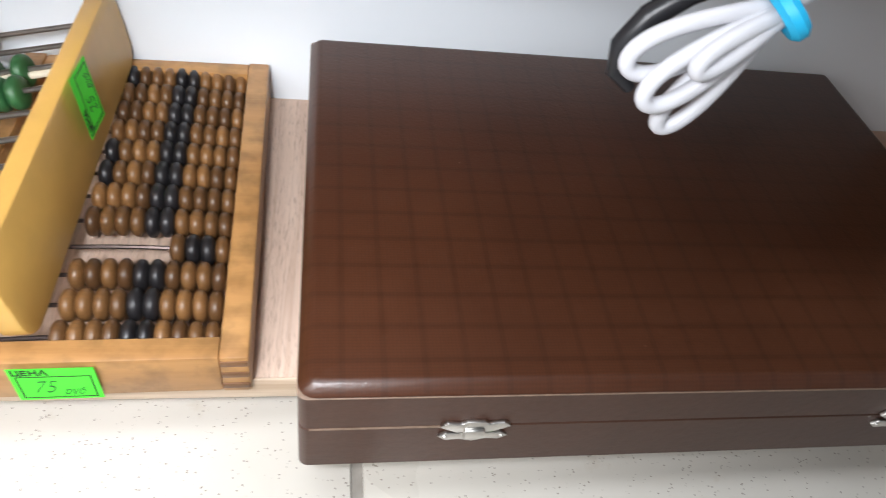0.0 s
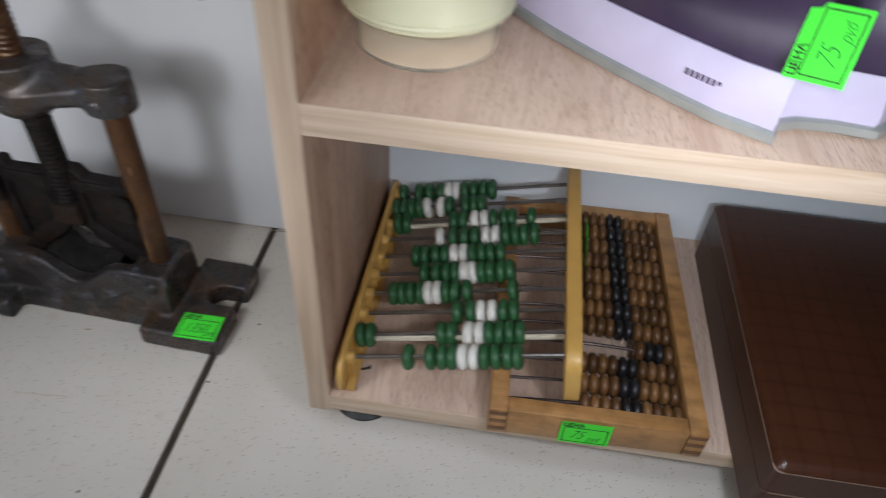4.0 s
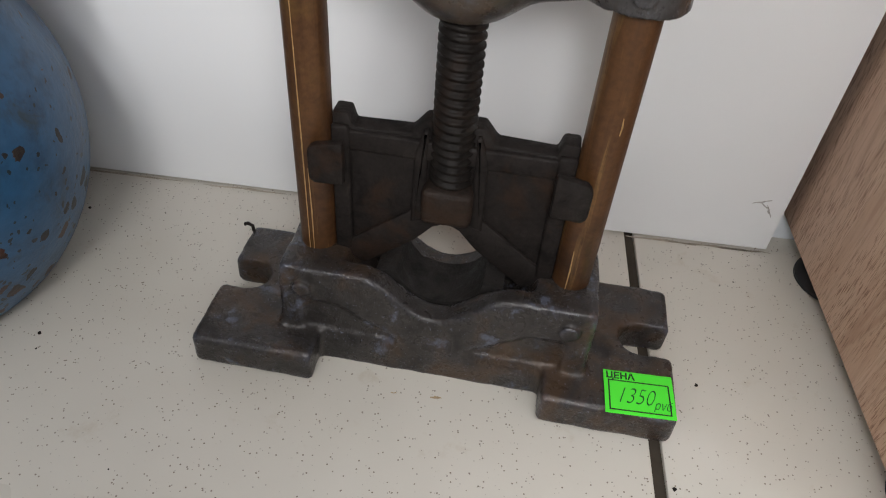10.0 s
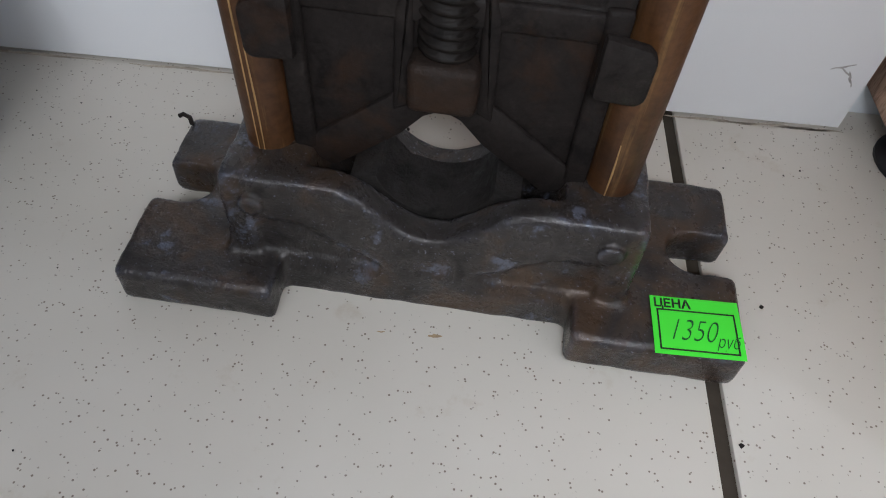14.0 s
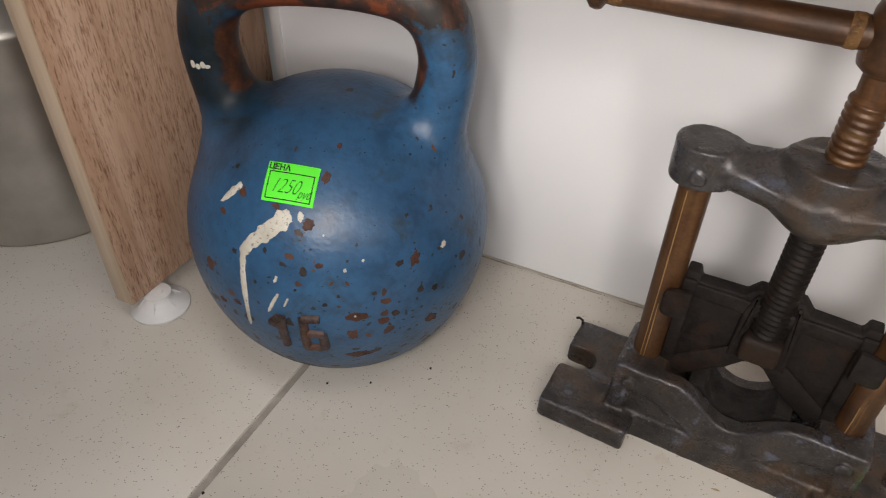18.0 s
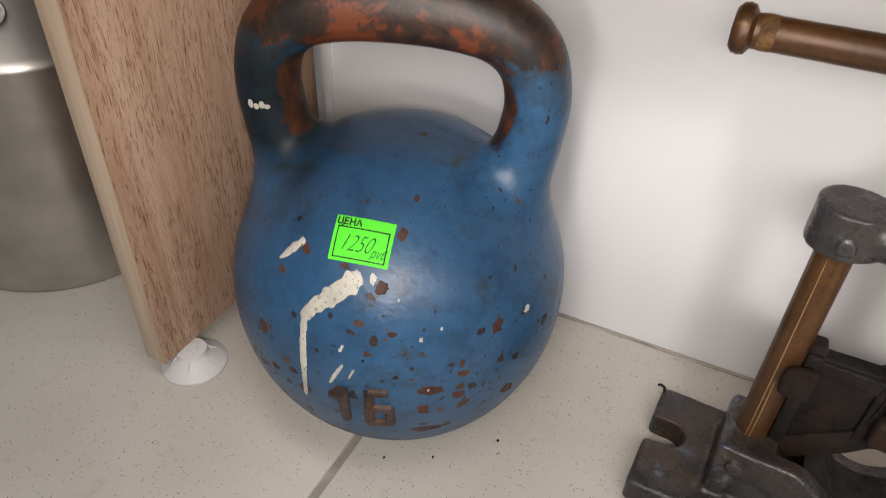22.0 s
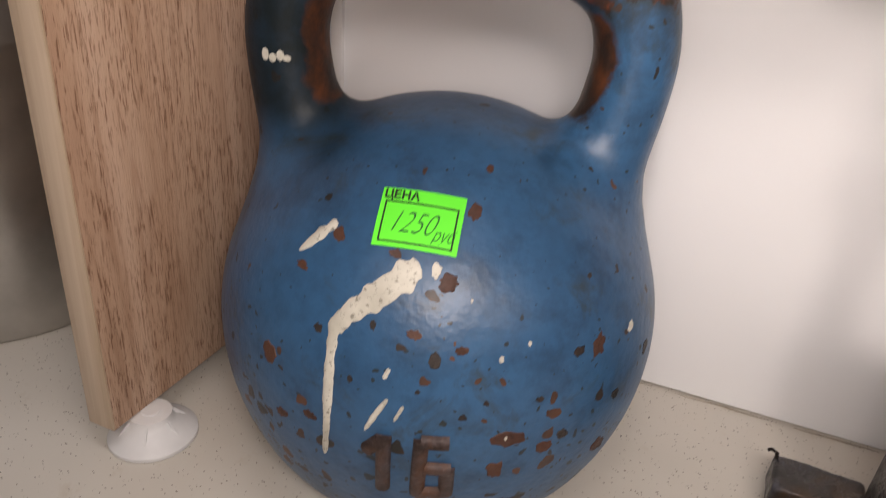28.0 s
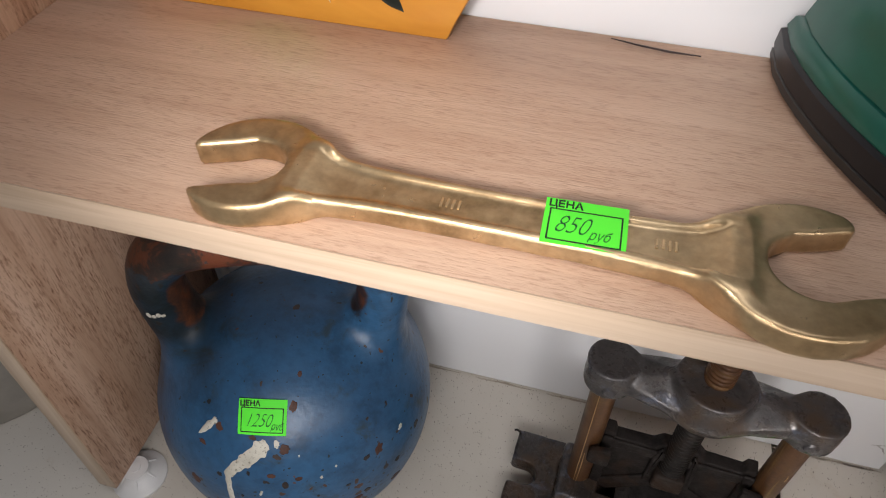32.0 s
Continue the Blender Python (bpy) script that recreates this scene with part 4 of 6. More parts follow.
for u, v, ru, rv in ((0.0155, 0.1748, 0.0034, 0.0034), (-0.0395, 0.1618, 0.0034, 0.0030), (-0.0538, 0.1475, 0.0034, 0.0018), (0.0199, 0.1872, 0.0020, 0.0013), (0.0078, 0.1527, 0.0048, 0.0040), (0.0738, 0.1233, 0.0036, 0.0055), (-0.0665, 0.1083, 0.0042, 0.0060),
                     (0.0389, 0.0889, 0.0085, 0.0050), (0.035, 0.0714, 0.0048, 0.0060), (0.0549, 0.0811, 0.0045, 0.0045), (0.0369, 0.0445, 0.010, 0.0055), (-0.0034, 0.1342, 0.0036, 0.0026), (0.0161, 0.1295, 0.0034, 0.0018), (-0.0456, 0.088, 0.0040, 0.0024), (0.0839, 0.064, 0.0040, 0.0060), (-0.06, 0.0811, 0.0040, 0.0030), (-0.0144, 0.1601, 0.0030, 0.0020)):
    chip(u, v, ru, rv, RUST_SPOT)
for u, v, ru, rv in ((0.0058, 0.1257, 0.0030, 0.0040), (0.0647, 0.1236, 0.0030, 0.0026), (-0.0433, 0.1282, 0.0022, 0.0024), (-0.0203, 0.1351, 0.0014, 0.0024), (0.0866, 0.0945, 0.0022, 0.0030), (0.0624, 0.0855, 0.0034, 0.0030), (0.019, 0.1016, 0.0022, 0.0016), (0.102, 0.1055, 0.0020, 0.0040), (-0.028, 0.112, 0.0014, 0.0018), (0.0, 0.112, 0.0012, 0.0012), (0.028, 0.108, 0.0014, 0.0014), (0.050, 0.107, 0.0020, 0.0016)):
    chip(u, v, ru, rv, BARE_SPOT, "bare_spot")


def cast_digit(strokes):
    """A raised cast numeral laid over the ball's curve, rusty on its edges."""
    for pts in strokes:
        bm = bmesh.new()
        rows = []
        for i in range(len(pts)):
            a, b = pts[max(i - 1, 0)], pts[min(i + 1, len(pts) - 1)]
            d = Vector((b[0] - a[0], b[1] - a[1])).normalized()
            rows.append([bm.verts.new(on_ball(pts[i][0] - d.y * w, pts[i][1] + d.x * w, lift)[0]) for w, lift in ((-0.0035, -0.0006), (-0.0028, 0.0018), (-0.0013, 0.0028), (0.0013, 0.0028), (0.0028, 0.0018), (0.0035, -0.0006))])
        for a, b in zip(rows, rows[1:]):
            for k in range(5):
                bm.faces.new((a[k], a[k + 1], b[k + 1], b[k]))
        bm.faces.new(rows[0])
        bm.faces.new(rows[-1])
        part("cast_digit", bm, RUST_DIGIT, kettlebell, "raised rusty numeral stroke", 60)


RUST_DIGIT = iron_dark("rusty_numeral", (0.045, 0.025, 0.020), (0.14, 0.062, 0.035), 0.5, 0.5, 0.1, (0.05, 0.04, 0.045))
line = lambda a, b, n=6: [(a[0] + (b[0] - a[0]) * i / n, a[1] + (b[1] - a[1]) * i / n) for i in range(n + 1)]
cast_digit([line((-0.0125, 0.0575), (-0.0125, 0.0895)), line((-0.0195, 0.0800), (-0.0135, 0.0870), 2)])
cast_digit([line((0.0145, 0.0890), (0.0030, 0.0890)), line((0.0032, 0.0900), (0.0025, 0.0570)), line((0.0020, 0.0570), (0.0160, 0.0590)), line((0.0150, 0.0580), (0.0148, 0.0745)), line((0.0160, 0.0738), (0.0050, 0.0745))])
bm = bmesh.new()
for k, (u, w) in enumerate(((-0.0865, 0.0030), (-0.0830, 0.0022), (-0.0795, 0.0026), (-0.0765, 0.0016))):
    c = [bm.verts.new((u + 0.0019 * math.cos(a) * 0.95, -0.0216 + 25 * (u + 0.0815 + 0.0019 * math.cos(a)) ** 2, 0.2195 - 0.0012 * (k % 2) + w * 0.95 * math.sin(a))) for a in np.linspace(0, 2 * math.pi, 9, endpoint=False)]
    bm.faces.new(c)
part("paint_fleck", bm, PAINT_WHITE, kettlebell)

# ---- screw press ----
PX, PY = -0.1213, -0.107
press = thing("screw_press", (PX, PY, 0), "old cast-iron screw press with rusty posts and T handle", "screw press", turn=(0, 0, -3))
press.scale = (1.028, 1.01, 1.008)


def base_field(x, y, z):
    lug = f_box(x, y, z, (0.002, 0.0, 0.010), (0.1225, 0.0455, 0.010), 0.004)
    lug = np.where(y < 0, f_box(x, y + 0.001, z, (0.002, 0.0, 0.010), (0.1225, 0.0462, 0.010), 0.004), lug)
    notch = f_box(x, y, z, (0, -0.052, 0.010), (0.0578, 0.0245, 0.03), 0.004)
    lug = s_max(lug, -notch, 0.003)
    back = f_box(x, y, z, (0, 0.055, 0.010), (0.075, 0.024, 0.03), 0.004)
    lug = s_max(lug, -back, 0.003)
    for s in (-1, 1):
        slot = s_min(f_box(x, y, z, (s * 0.125, 0.004, 0.01), (0.018, 0.0105, 0.03)), f_cyl(x, y, z, (s * 0.107, 0.004, 0.01), 0.0105, 0.03), 0.001)
        lug = s_max(lug, -slot, 0.002)
    ax = np.abs(x)
    crest = 0.0600 - 0.0200 * (0.5 + 0.5 * np.cos(np.pi * np.clip((ax - 0.001) / 0.036, 0, 1)))
    wall = 0.0285 - 0.08 * np.clip(z - 0.018, 0, 1)
    body = s_max(s_max((z - crest) * 0.8, ax - 0.0785, 0.004), np.abs(y) - wall, 0.0035)
    body = s_max(body, -z, 0.001)
    # hollow round the pipe seat, and the sunk panel of the front
    seat = np.sqrt((x * 0.85) ** 2 + (z - 0.066) ** 2) - 0.041
    seat = s_max(seat, np.abs(y) - 0.0135, 0.002)
    body = s_max(body, -seat, 0.002)
    for s in (-1, 1):
        body = s_max(body, -s_max(f_box(x, y, z, (s * 0.040, -0.0335, 0.027), (0.026, 0.0088, 0.0125), 0.002), (z - 0.017) - 0.55 * (np.abs(x) - 0.008), 0.003), 0.0025)
        body = s_min(body, f_cyl(x, y, z, (s * 0.0662, -0.0215, 0.0480), 0.0048, 0.0072, 1), 0.0006)
    return s_min(lug, body, 0.0045) + rough_cast(x, y, z, 0.00028)


part("base", nets("press_base", base_field, (-0.134, -0.052, -0.004), (0.134, 0.052, 0.066), 0.0014, IRON), None, press, "oily dark cast-iron base")


def beam_field(x, y, z):
    out = f_cyl(x, y, z, (0, 0, 0.2220), 0.0215, 0.0085) - 0.003
    bowl = (np.sqrt((x / 0.0250) ** 2 + (y / 0.0250) ** 2 + ((z - 0.2080) / 0.0215) ** 2) - 1) * 0.022
    bowl = s_max(bowl, 0.1885 - z, 0.004)
    out = s_min(out, bowl, 0.006)
    for s in (-1, 1):
        arm = f_bar(x, y, z, (s * 0.010, 0, 0.2150), (s * 0.0637, 0, 0.2140), 0.0185, 0.0095, 1.30)
        arm = s_max(arm, -0.60 * y + 0.80 * (z - 0.2165) - 0.0122, 0.0012)
        arm = s_max(arm, 0.60 * y + 0.80 * (z - 0.2165) - 0.0122, 0.0012)
        out = s_min(out, arm, 0.007)
        boss = f_cyl(x, y, z, (s * 0.0637, 0, 0.2142), 0.0145, 0.0098) - 0.0026
        out = s_min(out, boss, 0.005)
        out = s_min(out, f_cyl(x, y, z, (s * 0.062, -0.0165, 0.2105), 0.0042, 0.0022, 1), 0.0006)
    return out + rough_cast(x, y, z, 0.0002)


part("crossbeam", nets("press_beam", beam_field, (-0.088, -0.038, 0.168), (0.088, 0.038, 0.242), 0.0014, IRON_GREY), None, press, "worn grey iron crossbeam")
for s in (-1, 1):
    part("post", lathe([(0.0, 0.045), (0.0093, 0.045), (0.0093, 0.208), (0.0, 0.208)], 28, (s * 0.0637, 0, 0)), IRON_RUSTY, press, "rusty round post")


def thread(r0, r1, z0, z1, pitch, n=28):
    """A screw thread: rings of a lathe that climb one pitch a turn."""
    bm = bmesh.new()
    per = 6
    rows = int((z1 - z0) / pitch * per)
    rings = []
    for k in range(rows + 1):
        ring = []
        for i in range(n):
            a = 2 * math.pi * i / n
            ph = (k / per + i / n) % 1.0
            w = 0.5 - 0.5 * math.cos(2 * math.pi * ph)
            r = r0 + (r1 - r0) * min(1, max(0, (w - 0.25) * 2.2))
            ring.append(bm.verts.new((r * math.cos(a), r * math.sin(a), z0 + pitch * k / per)))
        rings.append(ring)
    for a, b in zip(rings, rings[1:]):
        for i in range(n):
            bm.faces.new((a[i], a[(i + 1) % n], b[(i + 1) % n], b[i]))
    bm.faces.new(rings[0][::-1])
    bm.faces.new(rings[-1])
    return bm


screw = part("screw", thread(0.0079, 0.0097, 0.1075, 0.2243, 0.0042), SCREW_STEEL, press, "greasy black threaded screw", 60)
part("upper_thread", thread(0.0090, 0.0097, 0.2244, 0.2665, 0.0042), RUSTY_X, press, "rusty brown screw thread", 60)
part("neck", lathe([(0.0095, 0.2660), (0.0095, 0.2675), (0.0078, 0.2695), (0.0078, 0.2830)], 28), IRON_RUSTY, press)
part("screw_head", lathe([(0.0085, 0.2800), (0.0125, 0.2835), (0.0133, 0.2870), (0.0133, 0.3085), (0.0120, 0.3125), (0.006, 0.3140), (0.0, 0.3142)], 32), RUSTY_X, press, "rusty round screw head")
bar = part("handle_bar", lathe([(0.0, -0.1385), (0.0078, -0.1385), (0.0080, 0.0), (0.0078, 0.1385), (0.0, 0.1385)], 24, axis="x"), RUSTY_X, press, "rusty T handle bar")
bar.matrix_local = pose(0.0030, 0, 0.2975, 0, 0, 3)
for s in (-1, 1):
    part("end_cap", lathe([(0.0, 0.0055), (0.0075, 0.0048), (0.0108, 0.0026), (0.0114, 0.0), (0.0108, -0.0026), (0.0085, -0.0045), (0.0, -0.005)], 24, (s * 0.1375, 0, 0), axis="x"), RUSTY_X, bar)
OCHRE_RUST = iron_dark("ochre_rust", (0.14, 0.066, 0.02), (0.26, 0.135, 0.04), 0.50, 0.6, 0.1, (0.16, 0.08, 0.025))
part("rust_ring", lathe([(0.0078, -0.0035), (0.0081, -0.002), (0.0081, 0.002), (0.0078, 0.0035)], 24, (-0.1275, 0, 0), axis="x"), OCHRE_RUST, bar, "ochre rust patch")
part("rust_ring", lathe([(0.0079, -0.0030), (0.0084, -0.002), (0.0084, 0.002), (0.0079, 0.003)], 24, (-0.0205, 0, 0), axis="x"), OCHRE_RUST, bar)

JAW_Y = 0.0040
jaw = part("upper_jaw", prism([(-0.0545, 0.056), (-0.040, 0.0490), (-0.014, 0.0700), (-0.006, 0.0800), (0, 0.0830), (0.006, 0.0800), (0.014, 0.0700), (0.040, 0.0490), (0.0545, 0.056), (0.0545, 0.1368), (0.0470, 0.1368), (0.0450, 0.1300), (0.0190, 0.1310), (0.0130, 0.1388), (-0.0130, 0.1388), (-0.0190, 0.1310), (-0.0450, 0.1300), (-0.0470, 0.1368), (-0.0545, 0.1368)], JAW_Y - 0.0045, JAW_Y + 0.0065, "y", 0.0014), IRON_BLACK, press, "black greasy sliding jaw plate")
part("top_rail", box(-0.0470, 0.0470, JAW_Y - 0.0072, JAW_Y - 0.0040, 0.1190, 0.1295, 0.0015, segs=3), IRON_BLACK, jaw)
for s in (-1, 1):
    part("guide_ear", prism([(s * 0.046, 0.1070), (s * 0.0600, 0.1060), (s * 0.0625, 0.1085), (s * 0.0625, 0.1235), (s * 0.0600, 0.1270), (s * 0.046, 0.1300)][::s], -0.0150, -0.0098, "y", 0.0018), IRON_BLACK, jaw)
    part("side_rib", box(*sorted((s * 0.0460, s * 0.0545)), JAW_Y - 0.0080, JAW_Y - 0.004, 0.058, 0.1318, 0.0018, segs=3), IRON_BLACK, jaw)
    part("centre_rib", prism([(s * 0.0105, 0.086), (s * 0.0175, 0.082), (s * 0.0165, 0.1238), (s * 0.0125, 0.1358), (s * 0.0105, 0.1358)][::s], JAW_Y - 0.0080, JAW_Y - 0.004, "y", 0.0018, segs=3), IRON_BLACK, jaw)
    part("jaw_lip", prism([(s * 0.0535, 0.0566), (s * 0.040, 0.0496), (s * 0.0145, 0.0708), (s * 0.0064, 0.0806), (s * 0.0006, 0.0836), (s * 0.0006, 0.0960), (s * 0.0125, 0.0930), (s * 0.046, 0.0655), (s * 0.0535, 0.0640)][::s], JAW_Y - 0.0070, JAW_Y - 0.004, "y", 0.0014), IRON_BLACK, jaw)
part("screw_socket", box(-0.0118, 0.0118, -0.0112, JAW_Y + 0.006, 0.0885, 0.1085, 0.0034, segs=3), IRON_BROWN, jaw, "brown greasy screw socket")
part("lower_jaw", prism([(0.0225 * math.cos(a), 0.0630 + 0.0225 * math.sin(a)) for a in np.linspace(math.pi * 1.08, math.pi * 1.92, 15)] + [(0.033 * math.cos(a), 0.0630 + 0.030 * math.sin(a)) for a in np.linspace(math.pi * 1.92, math.pi * 1.08, 15)], -0.0125, 0.0165, "y", 0.0006), GRITTY, press, "gritty black lower jaw")
for x, z0, z1 in ((-0.0662, 0.050, 0.196), (-0.0640, 0.060, 0.110), (0.0612, 0.058, 0.085), (0.0672, 0.150, 0.158)):
    a = math.asin(max(-1, min(1, (x - (0.0637 if x > 0 else -0.0637)) / 0.0093)))
    y = -0.0093 * math.cos(a)
    part("post_scratch", tube([(x, y, z0), (x + 0.0002, y, (z0 + z1) / 2), (x - 0.0001, y, z1)], [0.0002, 0.0004, 0.0002], 6), SCRATCH, press)

# ---- wooden abacus ----
AX0, AX1, AY0, AY1, AZ0, AZ1 = 0.2300, 0.3805, -0.2185, 0.0175, 0.0414, 0.0690
abacus = thing("abacus", (AX0, AY0, AZ0), "varnished wooden abacus with brown and black beads on the shelf", "abacus", "abacuses", (0, 0, 1.3))
AW, AD, AH = AX1 - AX0, AY1 - AY0, AZ1 - AZ0
part("side_rail", box(0, 0.013, 0.0, AD, 0.0, AH, 0.0010), ABACUS_WOOD, abacus)
part("side_rail", box(AW - 0.013, AW, 0.0, AD, 0.0, AH, 0.0010), ABACUS_WOOD, abacus)
part("end_rail", box(0.0132, AW - 0.0132, 0.0006, 0.0126, 0.0, AH - 0.0006, 0.0008), ABACUS_WOOD, abacus)
part("end_rail", box(0.0132, AW - 0.0132, AD - 0.0126, AD - 0.0006, 0.0, AH - 0.0006, 0.0008), ABACUS_WOOD, abacus)
FINGER = abacus_wood("dark_joint_wood", (0.13, 0.055, 0.018), (0.21, 0.095, 0.035))
for s in (0, 1):
    for k in range(3):
        x0 = 0.0004 if s == 0 else AW - 0.0129
        part("finger_joint", box(x0, x0 + 0.0125, -0.0006, 0.004, 0.0035 + k * 0.0088, 0.0075 + k * 0.0088, 0.0004), FINGER, abacus)


def bead_mesh(name, r, w, mat, hole=0.0016, n=16):
    prof = [(hole, -w / 2), (r * 0.62, -w / 2 * 0.96), (r * 0.88, -w / 2 * 0.62), (r, -w * 0.15), (r, w * 0.15), (r * 0.88, w / 2 * 0.62), (r * 0.62, w / 2 * 0.96), (hole, w / 2)]
    return to_mesh(name, lathe(prof, n, axis="x"), mat, 60)


BB, BK = bead_mesh("bead_brown", 0.0081, 0.0072, BEAD_BROWN), bead_mesh("bead_black", 0.0082, 0.0074, BEAD_BLACK)
ROWS = 12
pitch = (AD - 0.032) / (ROWS - 1)
for k in range(ROWS):
    y = 0.0185 + k * pitch
    arc = lambda x: 0.0155 + 0.0055 * math.sin(math.pi * x / AW)
    part("wire", tube([(x, y, arc(x)) for x in np.linspace(0.011, AW - 0.011, 9)], 0.0011, 6), DARK_ROD, abacus)
    kinds = "bkkb" if k == 3 else "bbbbkkbbbb"
    if k == 11:
        kinds = "kbbbkkbbbb"
    if k in (6, 7):
        kinds = "kbbbkkbbbb"
    x = AW - 0.0140 - 0.0038
    for c in kinds[::-1]:
        ob = part("bead", BK if c == "k" else BB, None, abacus)
        ob.matrix_local = Matrix.Translation((x, y + random.uniform(-0.0003, 0.0003), arc(x) - 0.0004)) @ Matrix.Rotation(random.uniform(0, 6), 4, "X") @ Matrix.Rotation(random.uniform(-0.05, 0.05), 4, "Z")
        x -= 0.00735

# ---- plastic school abacus, one rail on the shelf, one on the wooden abacus ----
toy = thing("abacus", (0.1140, -0.209, 0.0414), "yellow plastic abacus with green and white beads, leaning", "abacus", "abacuses")


def rail(x0, thick, z0, height, tilt):
    r = 0.013
    prof = []
    d = 0.228
    for cy, cz, a0 in ((r, r, 180), (d - r, r, 270), (d - r, height - r, 0), (r, height - r, 90)):
        prof += [(cy + r * math.cos(radians(a0 + a)), cz + r * math.sin(radians(a0 + a))) for a in (0, 22, 45, 68, 90)]
    ob = part("rail", prism(prof, 0, thick, "x", 0.0012), YELLOW, toy, "yellow plastic rail")
    ob.matrix_local = Matrix.Translation((x0, 0, z0)) @ Matrix.Rotation(radians(tilt), 4, "Y")
    return ob


left_rail = rail(0.0052, 0.0046, 0.0003, 0.0345, 0)
rail(0.1660, 0.0110, 0.0272, 0.0500, -7)
part("inner_lip", box(0.0044, 0.0118, 0.005, 0.223, 0.0020, 0.0046, 0.001), YELLOW, left_rail)
GW = to_mesh("bead_white", lathe([(0.0022, -0.0035), (0.0070, -0.0034), (0.0088, -0.0022), (0.0095, 0.0), (0.0088, 0.0022), (0.0070, 0.0034), (0.0022, 0.0035)], 18, axis="x"), BEAD_WHITE, 60)
GG = to_mesh("bead_green", lathe([(0.0022, -0.0035), (0.0070, -0.0034), (0.0088, -0.0022), (0.0095, 0.0), (0.0088, 0.0022), (0.0070, 0.0034), (0.0022, 0.0035)], 18, axis="x"), BEAD_GREEN, 60)
# bead places along each wire, as thousandths of its length, from the front wire to the back
SETS = ["g283 g385 g438 g484 w531 w581 g628 g677 g728 g774", "g28 g74 g417 g465 w542 w594 g639 g686 g731 g776", "g474 g537 w586 w639 g693 g741",
        "g135 g178 g222 g268 w312 w356 g400 g445 g505 g728", "g272 g332 g384 g428 w473 w517 g562 g608 g661 g706", "g206 g252 g309 g358 w406 w455 g503 g550 g597 g647",
        "w313 g383 g445 g500 w559 w610 g663 g711 g758 g814", "g58 g105 g373 g423 w486 w537 g589 g644 g689 g792", "g20 g66 g112 g157 w202 w280 g328 g421 g467 g513",
        "g40 g131 g195 g258 w304 w350 g399 g453 g506 g557"]
z_l, z_r = 0.0262, 0.0622
for k, line in enumerate(SETS):
    y = 0.018 + k * 0.0213
    x0, x1 = 0.011, 0.1655
    rise = (z_r - z_l) / (x1 - x0)
    part("wire", tube([(x0, y, z_l), (x1, y, z_r)], 0.0016, 8), STEEL, toy)
    part("wire_boss", lathe([(0.0050, 0.0), (0.0048, 0.0052), (0.0030, 0.0062), (0.0, 0.0062)], 12, (x0 - 0.0014, y, z_l), axis="x"), YELLOW, toy)
    part("gusset", prism([(0.0096, 0.0046), (0.0155, 0.0046), (0.0138, 0.0225), (0.0096, 0.0225)], y - 0.0022, y + 0.0022, "y", 0.0004), YELLOW, toy)
    if k in (1, 7):
        part("cross_strut", box(x0, x1, y - 0.0035, y + 0.0035, -0.0060, -0.0025, 0.0008), CREAM, toy, "cream plastic strut").matrix_local = Matrix.Translation((0, 0, z_l)) @ Matrix.Rotation(-math.atan(rise), 4, "Y") @ Matrix.Translation((0, 0, -0.001))
    for item in line.split():
        x = x0 + 0.1545 * int(item[1:]) / 1000
        ob = part("bead", GW if item[0] == "w" else GG, None, toy)
        ob.matrix_local = Matrix.Translation((x, y, z_l + (x - x0) * rise - 0.0007)) @ Matrix.Rotation(-math.atan(rise) + random.uniform(-0.06, 0.06), 4, "Y") @ Matrix.Rotation(random.uniform(-0.08, 0.08), 4, "Z")

# ---- brown case ----
CX0, CX1, CY0, CY1, CZ0, CZ1 = 0.4035, 0.7680, -0.2548, 0.0020, 0.0414, 0.1045
case = thing("case", (CX0, CY0, CZ0), "dark brown checked leatherette carrying case lying closed on the shelf", "case")
CW, CD, CH = CX1 - CX0, CY1 - CY0, CZ1 - CZ0
SEAM, TRIM, LATCH = 0.0341, 0.0581, 0.0328
WELT = plain("pale_edge_and_highlight", (0.20, 0.135, 0.095), 0.5, 0, 0.25, 160)
CASE_SIDE = plain("plain_brown_leatherette", (0.064, 0.027, 0.016), 0.40, 0, 0.10, 220, 0.35, 0.25)


def slab(levels, r=0.0042):
    """Layers of the case's rounded rectangle: (height, inset)."""
    bm = bmesh.new()
    rings = []
    for z, inset in levels:
        ring = []
        for cx, cy, a0 in ((CW - r, r, -90), (CW - r, CD - r, 0), (r, CD - r, 90), (r, r, 180)):
            for a in (0, 22.5, 45, 67.5, 90):
                ring.append(bm.verts.new((cx + (r - inset) * math.cos(radians(a0 + a)), cy + (r - inset) * math.sin(radians(a0 + a)), z)))
        rings.append(ring)
    n = len(rings[0])
    for a, b in zip(rings, rings[1:]):
        for i in range(n):
            bm.faces.new((a[i], a[(i + 1) % n], b[(i + 1) % n], b[i]))
    bm.faces.new(rings[0][::-1])
    bm.faces.new(rings[-1])
    return bm


